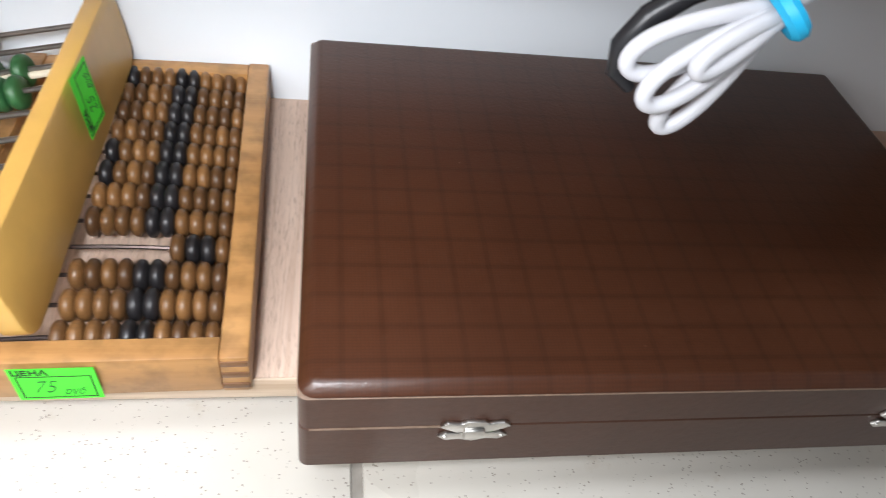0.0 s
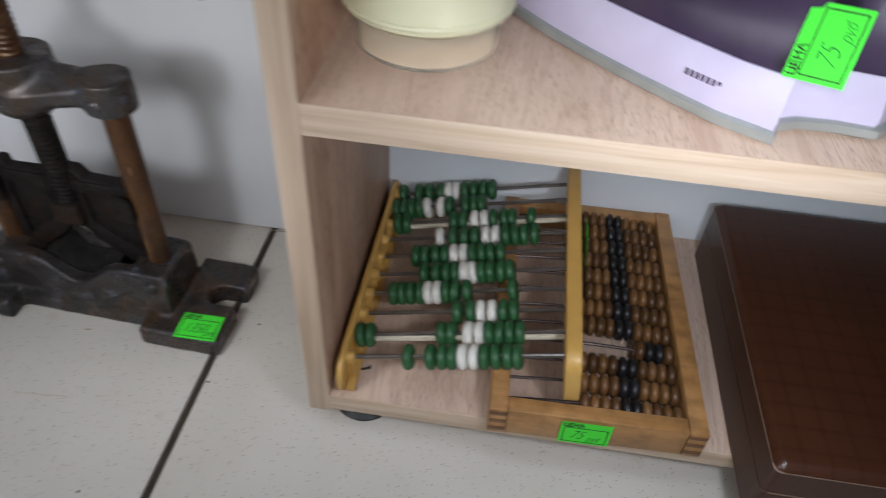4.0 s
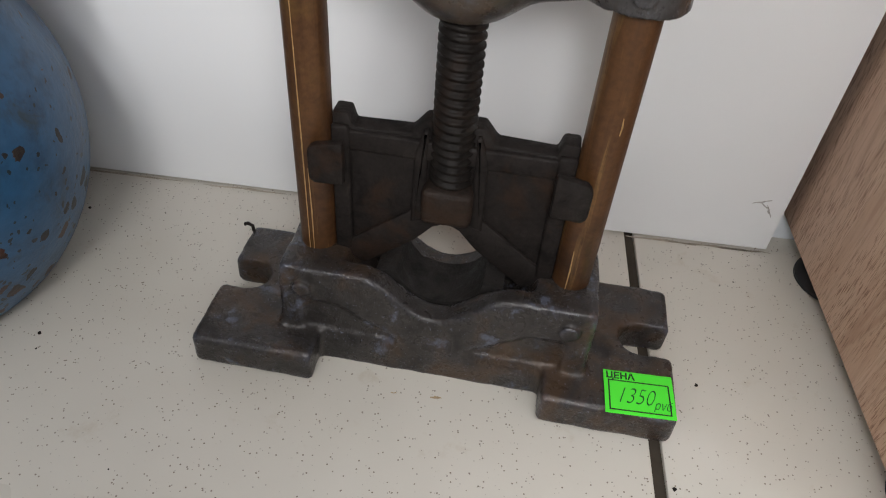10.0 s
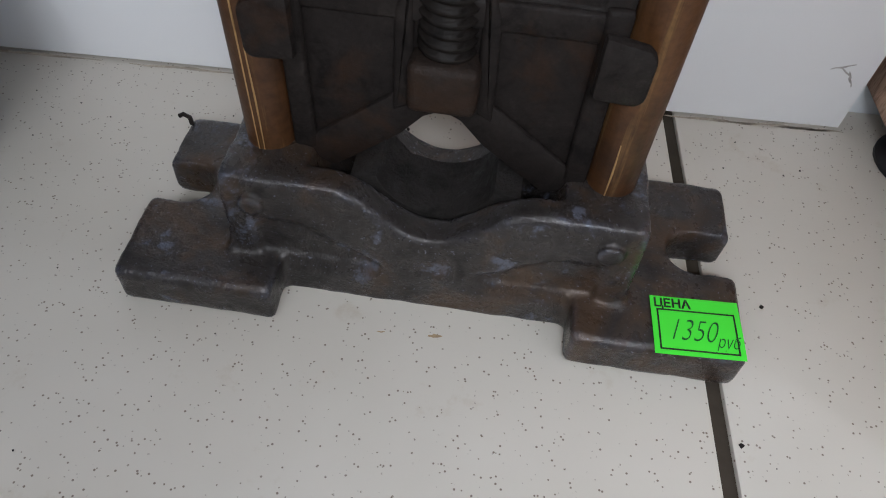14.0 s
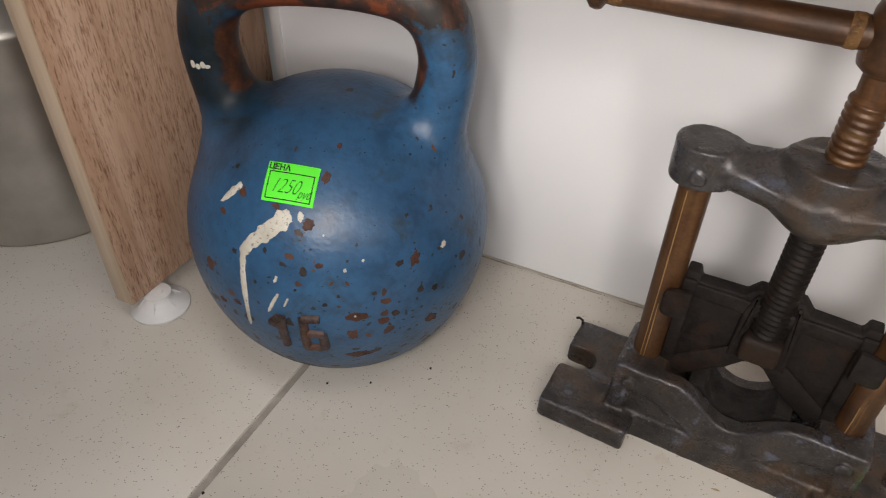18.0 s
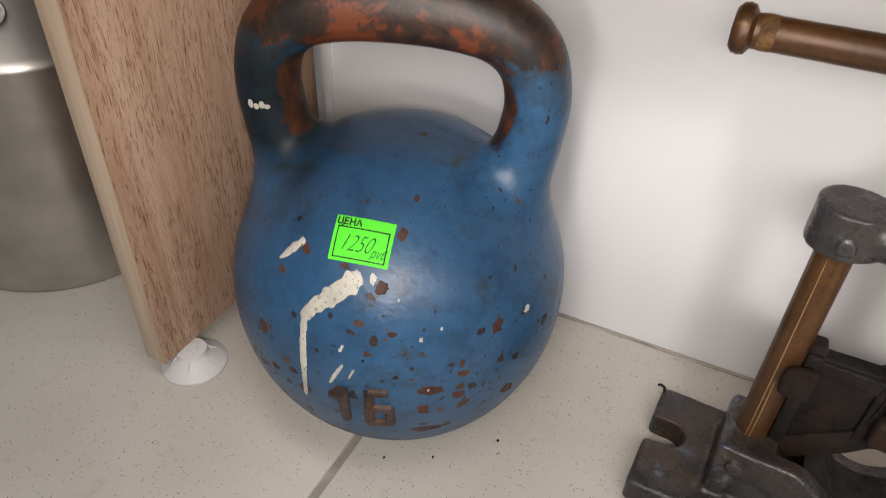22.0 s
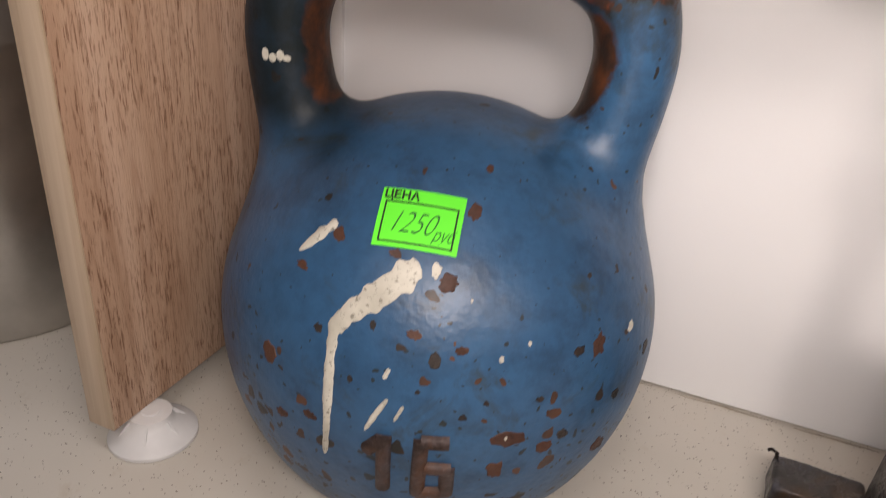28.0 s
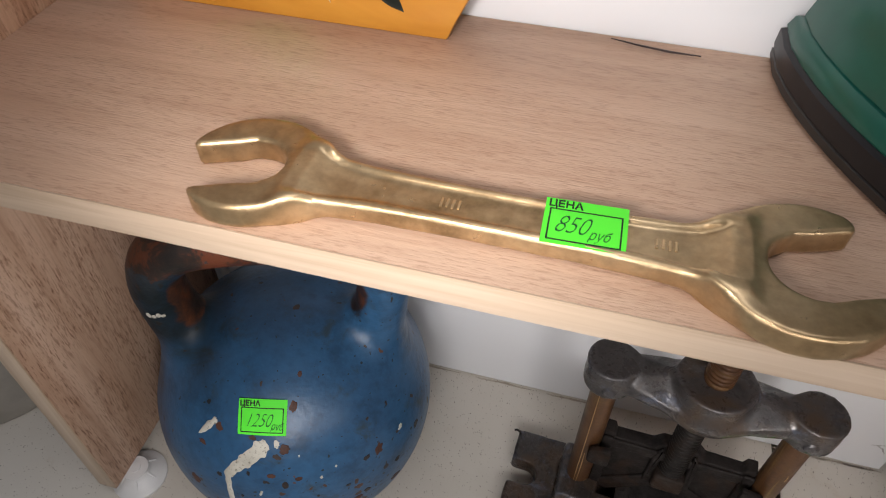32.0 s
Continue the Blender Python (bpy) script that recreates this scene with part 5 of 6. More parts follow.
body_box = part("body", slab([(0.0, 0.0016), (0.0016, 0.0), (SEAM - 0.0009, 0.0), (SEAM - 0.0003, 0.0006)]), CASE_SIDE, case, "plain brown lower half")
lid = part("lid", slab([(SEAM + 0.0003, 0.0006), (SEAM + 0.0009, 0.0), (TRIM - 0.0006, 0.0)]), CASE_SIDE, case, "plain brown lid sides")
part("top_panel", slab([(TRIM, 0.0002), (TRIM + 0.0006, 0.0), (TRIM + 0.0012, 0.0004), (CH - 0.0008, 0.0038), (CH - 0.0002, 0.0050), (CH, 0.0068)], 0.0072), CASE, lid, "woven check top with rounded edge")
part("welt", slab([(TRIM - 0.0006, 0.0001), (TRIM - 0.0005, -0.0003), (TRIM - 0.0001, -0.0003), (TRIM, 0.0001)]), WELT, lid, "pale worn edge of the lid")
part("seam", slab([(SEAM - 0.0003, 0.0010), (SEAM + 0.0003, 0.0010)]), BLACK, body_box)
# thin pale strip: a highlight on the seam, put in as colour
part("seam_highlight", box(0.0045, 0.0600, -0.0003, 0.001, SEAM - 0.0009, SEAM - 0.0004), WELT, body_box, "pale highlight line along the seam")
for x in (0.0745, 0.2870):
    latch = part("latch", prism([(x - 0.0155, LATCH + 0.0032), (x - 0.0125, LATCH + 0.0062), (x - 0.006, LATCH + 0.0050), (x - 0.004, LATCH + 0.0068), (x + 0.004, LATCH + 0.0068), (x + 0.006, LATCH + 0.0050), (x + 0.0125, LATCH + 0.0062), (x + 0.0155, LATCH + 0.0032), (x + 0.008, LATCH - 0.0014), (x - 0.008, LATCH - 0.0014)], -0.0020, 0.0, "y", 0.0004), NICKEL, case, "nickel plated latch")
    part("latch_plate", prism([(x - 0.0155, LATCH - 0.0050), (x - 0.012, LATCH - 0.0022), (x - 0.006, LATCH - 0.0030), (x + 0.006, LATCH - 0.0030), (x + 0.012, LATCH - 0.0022), (x + 0.0155, LATCH - 0.0050), (x + 0.012, LATCH - 0.0082), (x + 0.006, LATCH - 0.0075), (x, LATCH - 0.0095), (x - 0.006, LATCH - 0.0075), (x - 0.012, LATCH - 0.0082)], -0.0018, 0.0, "y", 0.0004), NICKEL, latch)
    part("hasp", box(x - 0.0045, x + 0.0045, -0.0036, -0.0012, LATCH - 0.0052, LATCH + 0.0020, 0.0010), NICKEL, latch)
    for dx in (-0.0125, 0.0125):
        part("rivet", lathe([(0.0, -0.0026), (0.0010, -0.0024), (0.0014, -0.0015)], 10, (x + dx, 0, LATCH - 0.005), axis="y"), NICKEL, latch)

# ---- things on the oak shelf over the kettlebell ----
TOP = 0.4012


wrench = thing("wrench", (-0.258, -0.1765, TOP), "worn brass double open-ended wrench lying on the shelf", "wrench")


def wrench_field(x, y, z):
    out = None
    for sgn, r, gap, turn, cx in ((-1, 0.0312, 0.0142, 22, -0.119), (1, 0.0360, 0.0172, 20, 0.121)):
        c, s = math.cos(radians(turn)), math.sin(radians(turn))
        u, v = ((x - cx) * c + (y - 0.001) * s) * sgn, (-(x - cx) * s + (y - 0.001) * c)
        disc = np.sqrt((u * 0.92) ** 2 + (v * 0.98) ** 2) - r
        mouth = s_min(np.maximum(np.abs(v) - gap, -(u - gap + 0.0150)), np.sqrt((u - gap + 0.0150) ** 2 + v ** 2) - gap, 0.003)
        tip = u - 0.0290
        d = s_max(s_max(disc, -mouth, 0.002), tip, 0.003)
        d = s_max(d, np.abs(z - 0.0070) - 0.0068, 0.0025)
        out = d if out is None else np.minimum(out, d)
    t = np.clip(np.abs(x) / 0.09, 0, 1)
    half = 0.0128 + 0.0042 * t ** 3
    shank = s_max(np.abs(y) - half, np.abs(x) - 0.094, 0.002)
    shank = s_max(shank, np.abs(z - 0.0070) - 0.0055, 0.003)
    bed = 0.0103 + 0.0050 * np.clip((np.abs(x) - 0.074) / 0.018, 0, 1) ** 2
    groove = s_max(s_max(np.abs(y) - 0.0085 - 0.0068 * t ** 6, np.abs(x) - 0.098, 0.004), bed - z, 0.0020)
    return s_max(s_min(out, shank, 0.012), -groove, 0.0020) + rough_cast(x, y, z, 0.00008)


part("body", nets("wrench_body", wrench_field, (-0.165, -0.044, -0.002), (0.165, 0.044, 0.018), 0.0013, BRASS), None, wrench)
for x in (-0.030, 0.062):
    for k in range(4):
        part("size_mark", box(x + 0.0026 * k, x + 0.0013 + 0.0026 * k, -0.0030 + 0.0006 * (k % 2), 0.0030, 0.0100, 0.0108, 0.0003), BRASS, wrench)

chop = thing("cutting_board", (-0.4290, -0.030, TOP), "orange lacquered painted wooden board leaning on the wall", "cutting board", turn=(-8.5, 0, 0))
outline = [(-0.104, 0.0), (0.104, 0.0), (0.109, 0.012), (0.116, 0.026), (0.128, 0.040), (0.146, 0.050), (0.170, 0.054), (0.205, 0.056), (0.222, 0.060), (0.228, 0.070), (0.222, 0.080), (0.205, 0.084), (0.170, 0.086), (0.146, 0.090), (0.128, 0.100), (0.116, 0.114), (0.108, 0.132), (0.100, 0.138), (-0.104, 0.138), (-0.110, 0.130), (-0.110, 0.006)]
part("board", prism(outline, 0.0, 0.009, "y", 0.0015), LACQUER, chop)


def blot(name, pts, mat, parent, lift=-0.0004):
    return part(name, prism(pts, lift, 0.0006, "y"), mat, parent)


def leaf_shape(x, z, l, w, turn):
    pts = [(l * (i / 8), w * math.sin(math.pi * i / 8)) for i in range(9)] + [(l * (i / 8), -w * 0.6 * math.sin(math.pi * i / 8)) for i in range(7, 0, -1)]
    c, s = math.cos(radians(turn)), math.sin(radians(turn))
    return [(x + u * c - v * s, z + u * s + v * c) for u, v in pts][::-1]


for x, z, l, w, a, m in ((0.034, 0.0465, 0.028, 0.0040, -45, INK), (0.039, 0.0440, 0.024, 0.0045, -46, INK), (0.055, 0.0385, 0.030, 0.0045, -35, INK), (0.058, 0.0345, 0.027, 0.0042, -34, INK), (0.046, 0.050, 0.022, 0.006, -38, INK),
                         (0.022, 0.062, 0.050, 0.009, -50, INK), (0.012, 0.072, 0.040, 0.010, -30, INK), (-0.012, 0.075, 0.030, 0.010, 20, INK),
                         (0.0465, 0.0335, 0.008, 0.0010, 62, CREAM), (0.0500, 0.0315, 0.008, 0.0010, 62, CREAM), (0.0430, 0.0370, 0.007, 0.0009, 62, CREAM), (0.022, 0.0420, 0.026, 0.0013, -62, CREAM),
                         (0.098, 0.047, 0.016, 0.0035, -18, LEAF), (0.104, 0.050, 0.020, 0.0050, 62, LEAF), (0.109, 0.044, 0.018, 0.0040, 38, LEAF), (-0.050, 0.060, 0.020, 0.006, 40, RED), (-0.062, 0.058, 0.018, 0.006, 120, RED), (-0.075, 0.052, 0.022, 0.004, 160, CREAM)):
    blot("painted_leaf" if m is not INK else "painted_feather", leaf_shape(x - 0.003, z - 0.006, l, w * (1.35 if m is INK else 1), a), m, chop, -0.0008 if m is CREAM else -0.0004)

# ---- aluminium milk can beyond the left panel ----
can = thing("milk_can", (-0.800, -0.1000, 0.0), "dull aluminium milk can with a wire bail, on the floor", "milk can")
part("body", lathe([(0.0, 0.004), (0.094, 0.004), (0.097, 0.0), (0.1005, 0.0005), (0.1022, 0.004), (0.1020, 0.10), (0.1018, 0.190), (0.1030, 0.1935), (0.1022, 0.1980), (0.0990, 0.2035), (0.088, 0.222), (0.074, 0.243), (0.068, 0.254), (0.0665, 0.262), (0.0665, 0.280), (0.069, 0.283), (0.069, 0.287), (0.0, 0.287)], 56), ALU, can, sharp=50)
lid_top = part("lid", lathe([(0.0, 0.306), (0.030, 0.306), (0.055, 0.302), (0.0715, 0.296), (0.0745, 0.291), (0.0745, 0.2872), (0.060, 0.2870)], 48), ALU, can, "aluminium lid")
part("lid_rim", tube([(0.0745 * math.cos(a), 0.0745 * math.sin(a), 0.2890) for a in np.linspace(0, 2 * math.pi, 48, endpoint=False)], 0.0022, 8, closed=True), ALU, lid_top)
for az in (-38, 142):
    c, s = math.cos(radians(az)), math.sin(radians(az))
    ear = part("ear", lathe([(0.0, -0.0015), (0.0105, -0.0015), (0.0115, 0.0), (0.0105, 0.0018), (0.0, 0.0024)], 20), ALU, can, "riveted bail ear")
    ear.matrix_local = Matrix.Translation((0.0835 * c, 0.0835 * s, 0.2335)) @ Matrix.Rotation(radians(az), 4, "Z") @ Matrix.Rotation(radians(52), 4, "Y")
    part("rivet", lathe([(0.004, 0.0), (0.0036, 0.0040), (0.0018, 0.0055), (0.0, 0.0058)], 14), STEEL, ear)
a0 = radians(-38)
bail = [Vector((math.cos(a0) * 0.0885 * math.cos(t) + 0.115 * math.sin(t) * math.cos(a0 - 1.5), math.sin(a0) * 0.0885 * math.cos(t) + 0.115 * math.sin(t) * math.sin(a0 - 1.5), 0.2405 - 0.030 * math.sin(t))) for t in np.linspace(0, math.pi, 25)]
part("bail", tube(bail, 0.0026, 8), STEEL, can, "steel wire bail")

# ---- flat irons ----


def iron_outline(length, half, lip, steps=14):
    """The sole of an iron: tip at +x, square rounded heel at x = 0."""
    right = [(length * s, half * (max(0.0, 1 - s ** 2.8) ** 0.8 if lip else max(0.0, 1 - s ** 2.3) ** 0.45)) for s in np.linspace(0.12, 1, steps)]
    heel = [(0.006, half * 0.90), (0.0, half * 0.80)]
    tail = [] if lip else [(-0.036, 0.0), (-0.033, 0.013), (-0.017, 0.022), (-0.002, 0.034), (0.004, 0.044)]
    up = tail + ([] if tail else heel[::-1]) + ([(0.0, half * 0.93)] if tail else []) + right
    return up + [(x, -y) for x, y in up[-2:0 if tail else None:-1]]


def loft(bm, outline, levels, cx):
    """Layers of an outline: (height, scale along, scale across, shift)."""
    own = bmesh.new()
    rings = [[own.verts.new((cx + (x - cx) * sx + dx, y * sy, z)) for x, y in outline] for z, sx, sy, dx in levels]
    n = len(outline)
    for a, b in zip(rings, rings[1:]):
        for i in range(n):
            own.faces.new((a[i], a[(i + 1) % n], b[(i + 1) % n], b[i]))
    own.faces.new(rings[0][::-1])
    own.faces.new(rings[-1])
    return joined(bm, own)


def flat_iron(place, turn, length, half, base_mat, band_mat, body_mat, label, dome, lip=False):
    ob = thing("clothes_iron", place, label, "iron", "clothes irons", (0, 0, turn))
    o = iron_outline(length, half, lip)
    cx = length * 0.42
    part("soleplate", loft(None, o, [(0.0, 0.97, 0.95, 0), (0.002, 1.0, 1.0, 0), (0.0065, 1.0, 1.0, 0), (0.0075, 0.985, 0.97, 0)], cx), base_mat, ob, "metal soleplate")
    if lip:
        part("rim", loft(None, o, [(0.0076, 0.995, 0.99, 0), (0.010, 1.0, 1.0, 0), (0.019, 0.995, 0.985, 0), (0.021, 0.97, 0.945, 0)], cx), band_mat, ob, "black plastic rim")
        part("lip", loft(None, o, [(0.0212, 0.97, 0.945, 0), (0.0225, 0.975, 0.955, 0), (0.029, 0.96, 0.92, -0.001), (0.0318, 0.93, 0.86, -0.002)], cx), body_mat, ob)
    else:
        part("skirt", loft(None, o, [(0.0076, 0.975, 0.96, 0), (0.012, 0.980, 0.965, 0), (0.026, 0.955, 0.90, -0.001), (0.032, 0.93, 0.84, -0.003)], cx), band_mat, ob)
    body = part("water_tank", loft(None, o, [(0.0322, 0.94, 0.82, -0.003), (0.044, 0.92, 0.78, -0.004), (0.062, 0.87, 0.66, -0.008), (dome, 0.74, 0.44, -0.016), (dome + 0.008, 0.66, 0.30, -0.02)], cx), body_mat, ob)
    arch = [(0.020, 0, dome - 0.012), (0.010, 0, dome + 0.020), (0.024, 0, dome + 0.044), (length * 0.32, 0, dome + 0.052), (length * 0.56, 0, dome + 0.046), (length * 0.64, 0, dome + 0.022), (length * 0.66, 0, dome - 0.004)]
    part("handle", tube(arch, [0.017, 0.015, 0.015, 0.016, 0.015, 0.014, 0.016], 16), body_mat, ob)
    part("steam_button", lathe([(0.0115, 0.0), (0.0115, 0.004), (0.009, 0.0065), (0.0, 0.007)], 20, (length * 0.60, 0, dome + 0.056)), NICKEL, ob, "silver button")
    return ob


purple_iron = flat_iron((0.3775, -0.1535, 0.2884), 143, 0.232, 0.062, SOLE, LILAC, PURPLE, "dark purple and lilac clothes iron on the shelf", 0.082)
for k in range(7):
    part("side_mark", box(0.033 + k * 0.0030, 0.0348 + k * 0.0030, -0.0006, 0.0006, -0.0016, 0.0016), PURPLE, purple_iron).matrix_local = Matrix.Translation((0, 0.0572, 0.0190)) @ Matrix.Rotation(radians(-0.5), 4, "Z") @ Matrix.Rotation(radians(14), 4, "X")
green_iron = flat_iron((0.0265, -0.1770, TOP + 0.0002), 133, 0.246, 0.060, plain("dark_grey_soleplate", (0.035, 0.033, 0.032), 0.4, 0.3, 0.1, 60), BLACK, DARK_GREEN, "dark green clothes iron with a black base on the shelf", 0.080, True)
letters("scale_mark", "MAX", 0.0055, (0.150, 0.040, 0.066), WHITE, green_iron, 0.1).rotation_euler = (radians(62), 0, radians(188))

# ---- cloudy plastic jar ----
jar = thing("jar", (0.1645, -0.1270, 0.2884), "cloudy pale yellow plastic jar standing on the shelf", "jar")
part("base_cup", lathe([(0.0, 0.0), (0.0385, 0.0), (0.0405, 0.002), (0.0415, 0.020), (0.0405, 0.020), (0.0395, 0.003), (0.0, 0.003)], 48), JAR, jar, "clear plastic base cup").visible_shadow = False
part("wall", lathe([(0.0, 0.0205), (0.0415, 0.0205), (0.0462, 0.0240), (0.0468, 0.0300), (0.0455, 0.0325), (0.0455, 0.095), (0.0468, 0.097), (0.0468, 0.101), (0.0440, 0.101), (0.0440, 0.034), (0.0, 0.032)], 48), CREAM_JAR := plain("pale_yellow_wax_plastic", (0.70, 0.68, 0.46), 0.35, 0, 0.05, 30), jar)
part("rim_ring", tube([(0.0466 * math.cos(a), 0.0466 * math.sin(a), 0.0275) for a in np.linspace(0, 2 * math.pi, 48, endpoint=False)], 0.0018, 8, closed=True), CREAM_JAR, jar)

# ---- the iron's cable, bundled and hanging over the shelf edge ----
cable = thing("power_cable", (0.5335, -0.2330, 0.2615), "bundled white power cable with a blue tie, hanging from the shelf", "cable")
for dx, dz, wide, dy in ((-0.0360, -0.0225, 0.0080, 0.0030), (-0.0300, -0.0300, 0.0072, -0.0035), (-0.0190, -0.0420, 0.0060, 0.0015), (-0.0205, -0.0165, 0.0035, -0.0070)):
    axis = Vector((dx, 0, dz))
    across = Vector((-dz, 0, dx)).normalized()
    pts = []
    for i in range(40):
        a = 2 * math.pi * i / 40
        s = 0.5 * (1 - math.cos(a))
        side = wide * math.sin(a) * (0.30 + 0.85 * s)
        pts.append(axis * s + across * side + Vector((0, dy * (0.3 + 0.7 * s), 0)))
    part("loop", tube(pts, 0.0026, 12, closed=True), CABLE, cable)
cord = [Vector(p) for p in ((-0.002, 0.008, 0.006), (-0.012, 0.010, 0.003), (-0.022, 0.011, -0.003), (-0.031, 0.011, -0.011), (-0.0365, 0.010, -0.020), (-0.036, 0.009, -0.028), (-0.030, 0.008, -0.033))]
part("cord", tube(cord, [0.0024, 0.0036, 0.0038, 0.0038, 0.0036, 0.003, 0.002], 12), BLACK, cable, "dark cord behind the loops")
slope = Matrix.Rotation(radians(-45), 4, "Y")
tie = [slope @ Vector((0.0005, 0.0085 * math.cos(a), 0.0062 * math.sin(a))) for a in np.linspace(0, 2 * math.pi, 24, endpoint=False)]
part("tie", tube(tie, 0.0030, 8, closed=True), TIE, cable, "blue tie")
lead = [Vector((-0.002, 0.0, -0.002)), Vector((0.012, -0.002, 0.018)), Vector((0.024, 0.010, 0.0300)), Vector((0.046, 0.046, 0.0268)), Vector((0.020, 0.085, 0.0262)), Vector((-0.040, 0.098, 0.0262)), Vector((-0.110, 0.092, 0.045)), Vector((-0.138, 0.090, 0.110))]
smooth = []
for i in range(len(lead) - 1):
    p0, p1, p2, p3 = lead[max(i - 1, 0)], lead[i], lead[i + 1], lead[min(i + 2, len(lead) - 1)]
    for s in range(6):
        t = s / 6
        smooth.append(0.5 * ((2 * p1) + (p2 - p0) * t + (2 * p0 - 5 * p1 + 4 * p2 - p3) * t * t + (3 * p1 - p0 - 3 * p2 + p3) * t ** 3))
part("lead", tube(smooth, 0.0030, 10), CABLE, cable)

# ---- price tags ----


def facing(place, normal, right):
    n = Vector(normal).normalized()
    x = Vector(right)
    x = (x - n * x.dot(n)).normalized()
    y = n.cross(x)
    return Matrix.Translation(place) @ Matrix((x, y, n)).transposed().to_4x4()


m = kettlebell.matrix_world
p, n = on_ball(-0.0067, 0.1714, 0.0007)
price_tag(m @ facing(p, n, (1.0, 0.12, -0.24)), "1250 р", "fluorescent green price sticker on the kettlebell", bend=0.110, wave=0.110)
price_tag(facing((-0.0148, -0.1474, 0.0211), (-0.01, -0.03, 1), (1, 0.0, 0)), "1350 р", "fluorescent green price sticker on the press foot", bend=0.05)
price_tag(facing((0.298, -0.2184, 0.0550), (0.0227, -1, 0), (1, 0.0227, 0)), "75 р", "fluorescent green price sticker on the wooden abacus", height=0.0245)
price_tag(facing((0.2908, -0.0785, 0.1062), (0.99, 0, 0.12), (0, 0.08, 1)), "25 р", "fluorescent green price sticker on the yellow rail")
price_tag(facing((-0.2255, -0.1765, TOP + 0.0133), (0, -0.08, 1), (1, 0.04, 0)), "850 р", "fluorescent green price sticker on the wrench", bend=0.06, height=0.025)
price_tag(chop.matrix_world @ facing((-0.0030, -0.0010, 0.0262), (0, -1, 0), (1, 0, 0)), "50 р", "fluorescent green price sticker on the painted board")
price_tag(purple_iron.matrix_world @ facing((-0.002, 0.0465, 0.0510), (0.0, 0.80, 0.60), (-1, 0, 0)) @ Matrix.Rotation(radians(98), 4, "Z"), "75 р", "fluorescent green price sticker on the purple iron")

# ---- litter ----
nail = thing("nail", (0.1335, -0.1815, 0.0414), "small bent dark nail lying on the shelf", "nail")
part("shank", tube([(-0.0045, -0.001, 0.0012), (0.0, 0.0, 0.0012), (0.0035, 0.0016, 0.0018)], [0.0006, 0.0009, 0.0010], 8), DARK_ROD, nail)
part("head", lathe([(0.0, -0.0004), (0.0019, -0.0003), (0.0019, 0.0004), (0.0, 0.0006)], 12, (0.0040, 0.0018, 0.0021), axis="x"), DARK_ROD, nail)
twig = thing("twig", (-0.205, -0.0055, TOP + 0.0012), "thin dark twig lying on the shelf", "twig")
part("stem", tube([(-0.026, 0.003, 0), (-0.010, -0.001, 0.0003), (0.008, -0.003, 0.0), (0.026, -0.003, 0)], [0.0003, 0.0006, 0.0007, 0.0004], 6), DARK_ROD, twig)
part("wire_stub", tube([(-0.119, 0.040, 0.019), (-0.1195, 0.0405, 0.0225), (-0.1225, 0.041, 0.0235), (-0.1245, 0.0405, 0.0225)], 0.0011, 6), IRON_BLACK, press)
crumb_mesh = bmesh.new()
rng = random.Random(5)
for k in range(150):
    x, y = rng.uniform(-0.55, 0.09), -abs(rng.gauss(0, 0.05)) - 0.004
    if k % 3 == 0:
        y = rng.uniform(-0.34, -0.02)
    if abs(x - PX) < 0.135 and -0.16 < y < -0.05:
        continue
    r = rng.uniform(0.0002, 0.0005) if k % 9 else 0.0010
    prism([(x + r * rng.uniform(0.6, 1.2) * math.cos(q), y + r * rng.uniform(0.6, 1.2) * math.sin(q)) for q in np.linspace(0, 2 * math.pi, 7, endpoint=False)], 0.0001, r * 0.8, "z", 0, crumb_mesh)
tagged(new("crumbs", to_mesh("crumbs", crumb_mesh, IRON_BLACK)), "dark crumbs of dirt scattered on the floor", "dirt", kind="stuff")


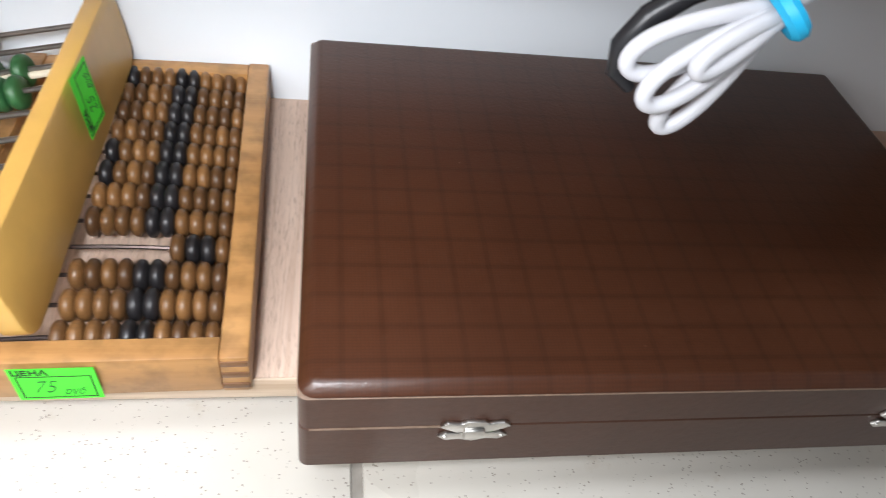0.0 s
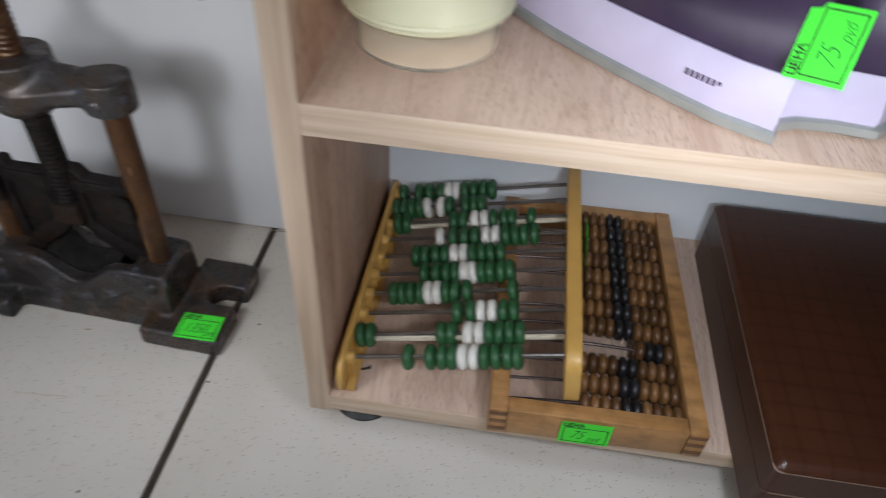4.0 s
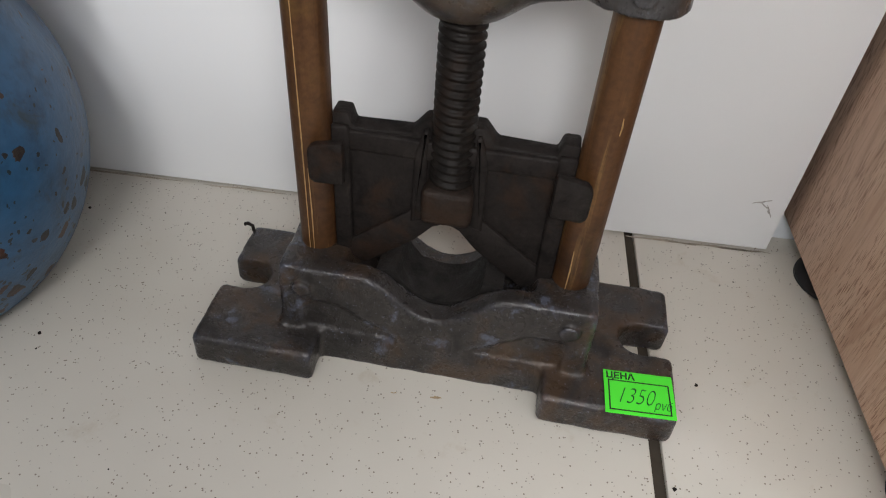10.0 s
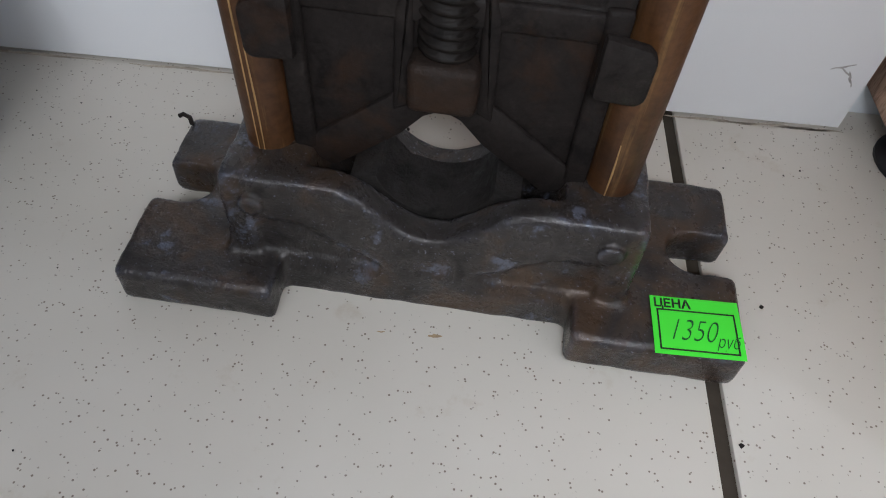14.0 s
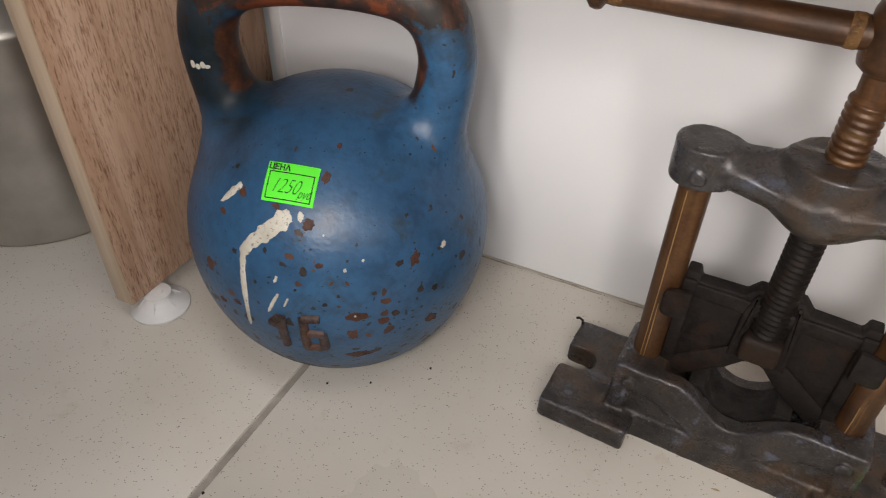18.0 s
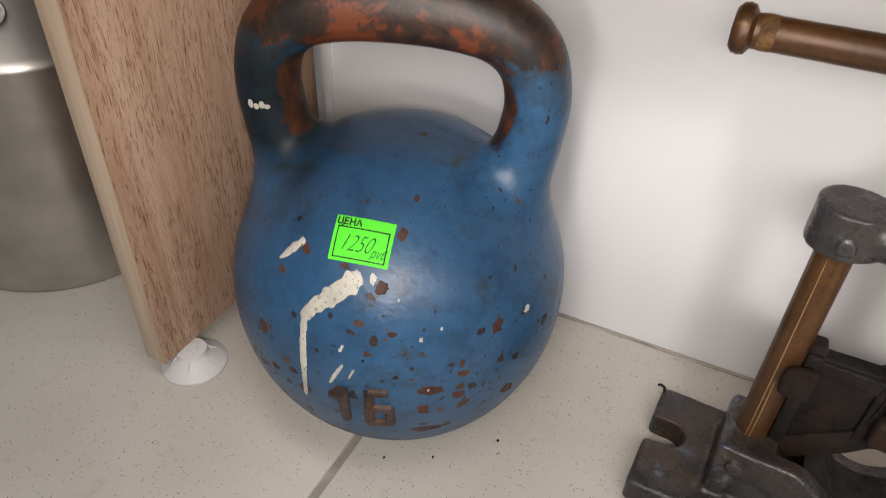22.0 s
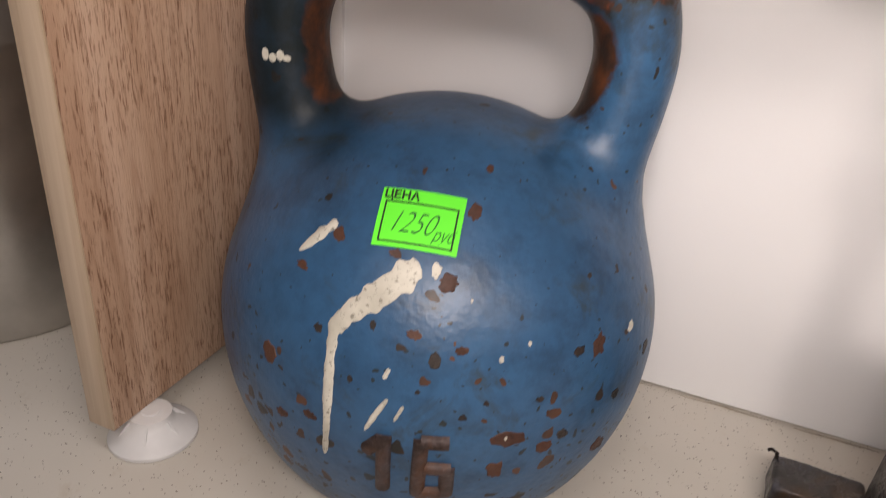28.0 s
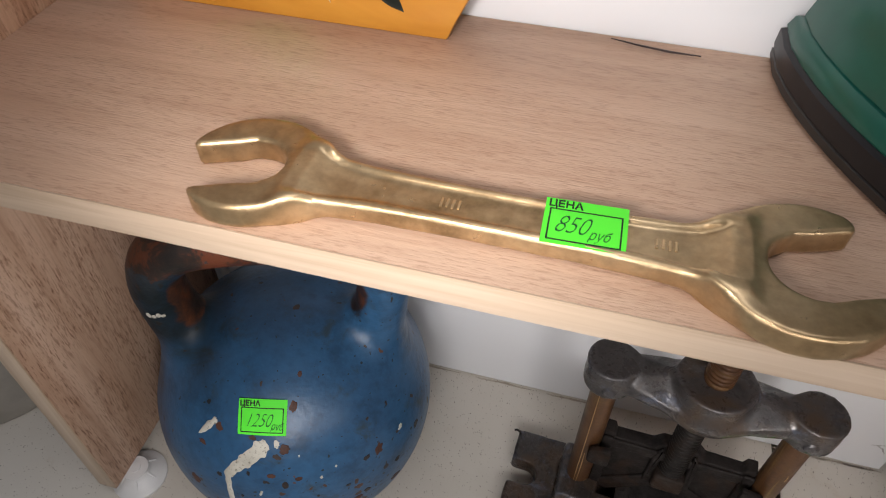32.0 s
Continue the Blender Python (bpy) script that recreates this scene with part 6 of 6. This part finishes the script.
# ---- stains and scuffs ----
STAIN = plain("ochre_stain", (0.46, 0.34, 0.20), 0.6, 0, 0.25, 400, 0.3, 0.0)
PALE_STAIN = plain("faint_ochre_stain", (0.58, 0.51, 0.41), 0.5, 0, 0.1, 200, 0.3, 0.0)
SCUFF = plain("grey_scuff", (0.44, 0.43, 0.42), 0.6, 0, 0.3, 300, 0.3, 0.0)
DUST = plain("brown_dust", (0.45, 0.40, 0.33), 0.9, 0, 0.3, 260, 0.2, 0.3)


def smear(name, x, y, length, width, turn, mat, label, seed, axis="z", level=0.0002):
    """A flat ragged mark on the floor or, with axis y, on the backing board."""
    bm = bmesh.new()
    rows = []
    for i in range(15):
        f = i / 14
        w = width * (0.25 + 0.75 * math.sin(math.pi * f)) * (1 + 0.7 * noise.noise(Vector((f * 6, seed, 0))))
        mid = 0.5 * width * noise.noise(Vector((f * 3, seed, 5)))
        rows.append([(length * (f - 0.5), mid - w / 2), (length * (f - 0.5), mid + w / 2)])
    c, s = math.cos(radians(turn)), math.sin(radians(turn))
    put = lambda u, v: (x + u * c - v * s, y + u * s + v * c, level) if axis == "z" else (x + u * c - v * s, level, y + u * s + v * c)
    vs = [[bm.verts.new(put(*p)) for p in r] for r in rows]
    for a, b in zip(vs, vs[1:]):
        bm.faces.new((a[0], b[0], b[1], a[1]))
    return tagged(new(name, to_mesh(name, bm, mat)), label, "stain", "floor and wall marks", "stuff")


smear("stain", -0.1166, -0.1510, 0.0060, 0.0016, 5, STAIN, "small ochre stain on the floor tile", 1)
smear("stain", -0.1390, -0.1515, 0.0035, 0.0007, 0, STAIN, "small ochre stain on the floor tile", 2)
smear("stain", -0.1170, -0.2190, 0.0500, 0.0010, 4, PALE_STAIN, "long faint ochre smear on the floor tile", 3)
smear("scuff", 0.0730, 0.0400, 0.0120, 0.0012, 20, SCUFF, "grey scuff on the white backing board", 4, "y", 0.0038)
smear("scuff", 0.0760, 0.0370, 0.0100, 0.0010, -35, SCUFF, "grey scuff on the white backing board", 5, "y", 0.0038)
smear("scuff", 0.0800, 0.0330, 0.0110, 0.0012, -60, SCUFF, "grey scuff on the white backing board", 6, "y", 0.0038)
for k, (x, l) in enumerate(((-0.36, 0.09), (-0.27, 0.06), (-0.20, 0.05), (0.02, 0.05), (0.055, 0.06), (0.075, 0.035))):
    smear("dust_line", x, 0.0018, l, 0.0022, 0, DUST, "brown dust gathered along the wall", 10 + k)
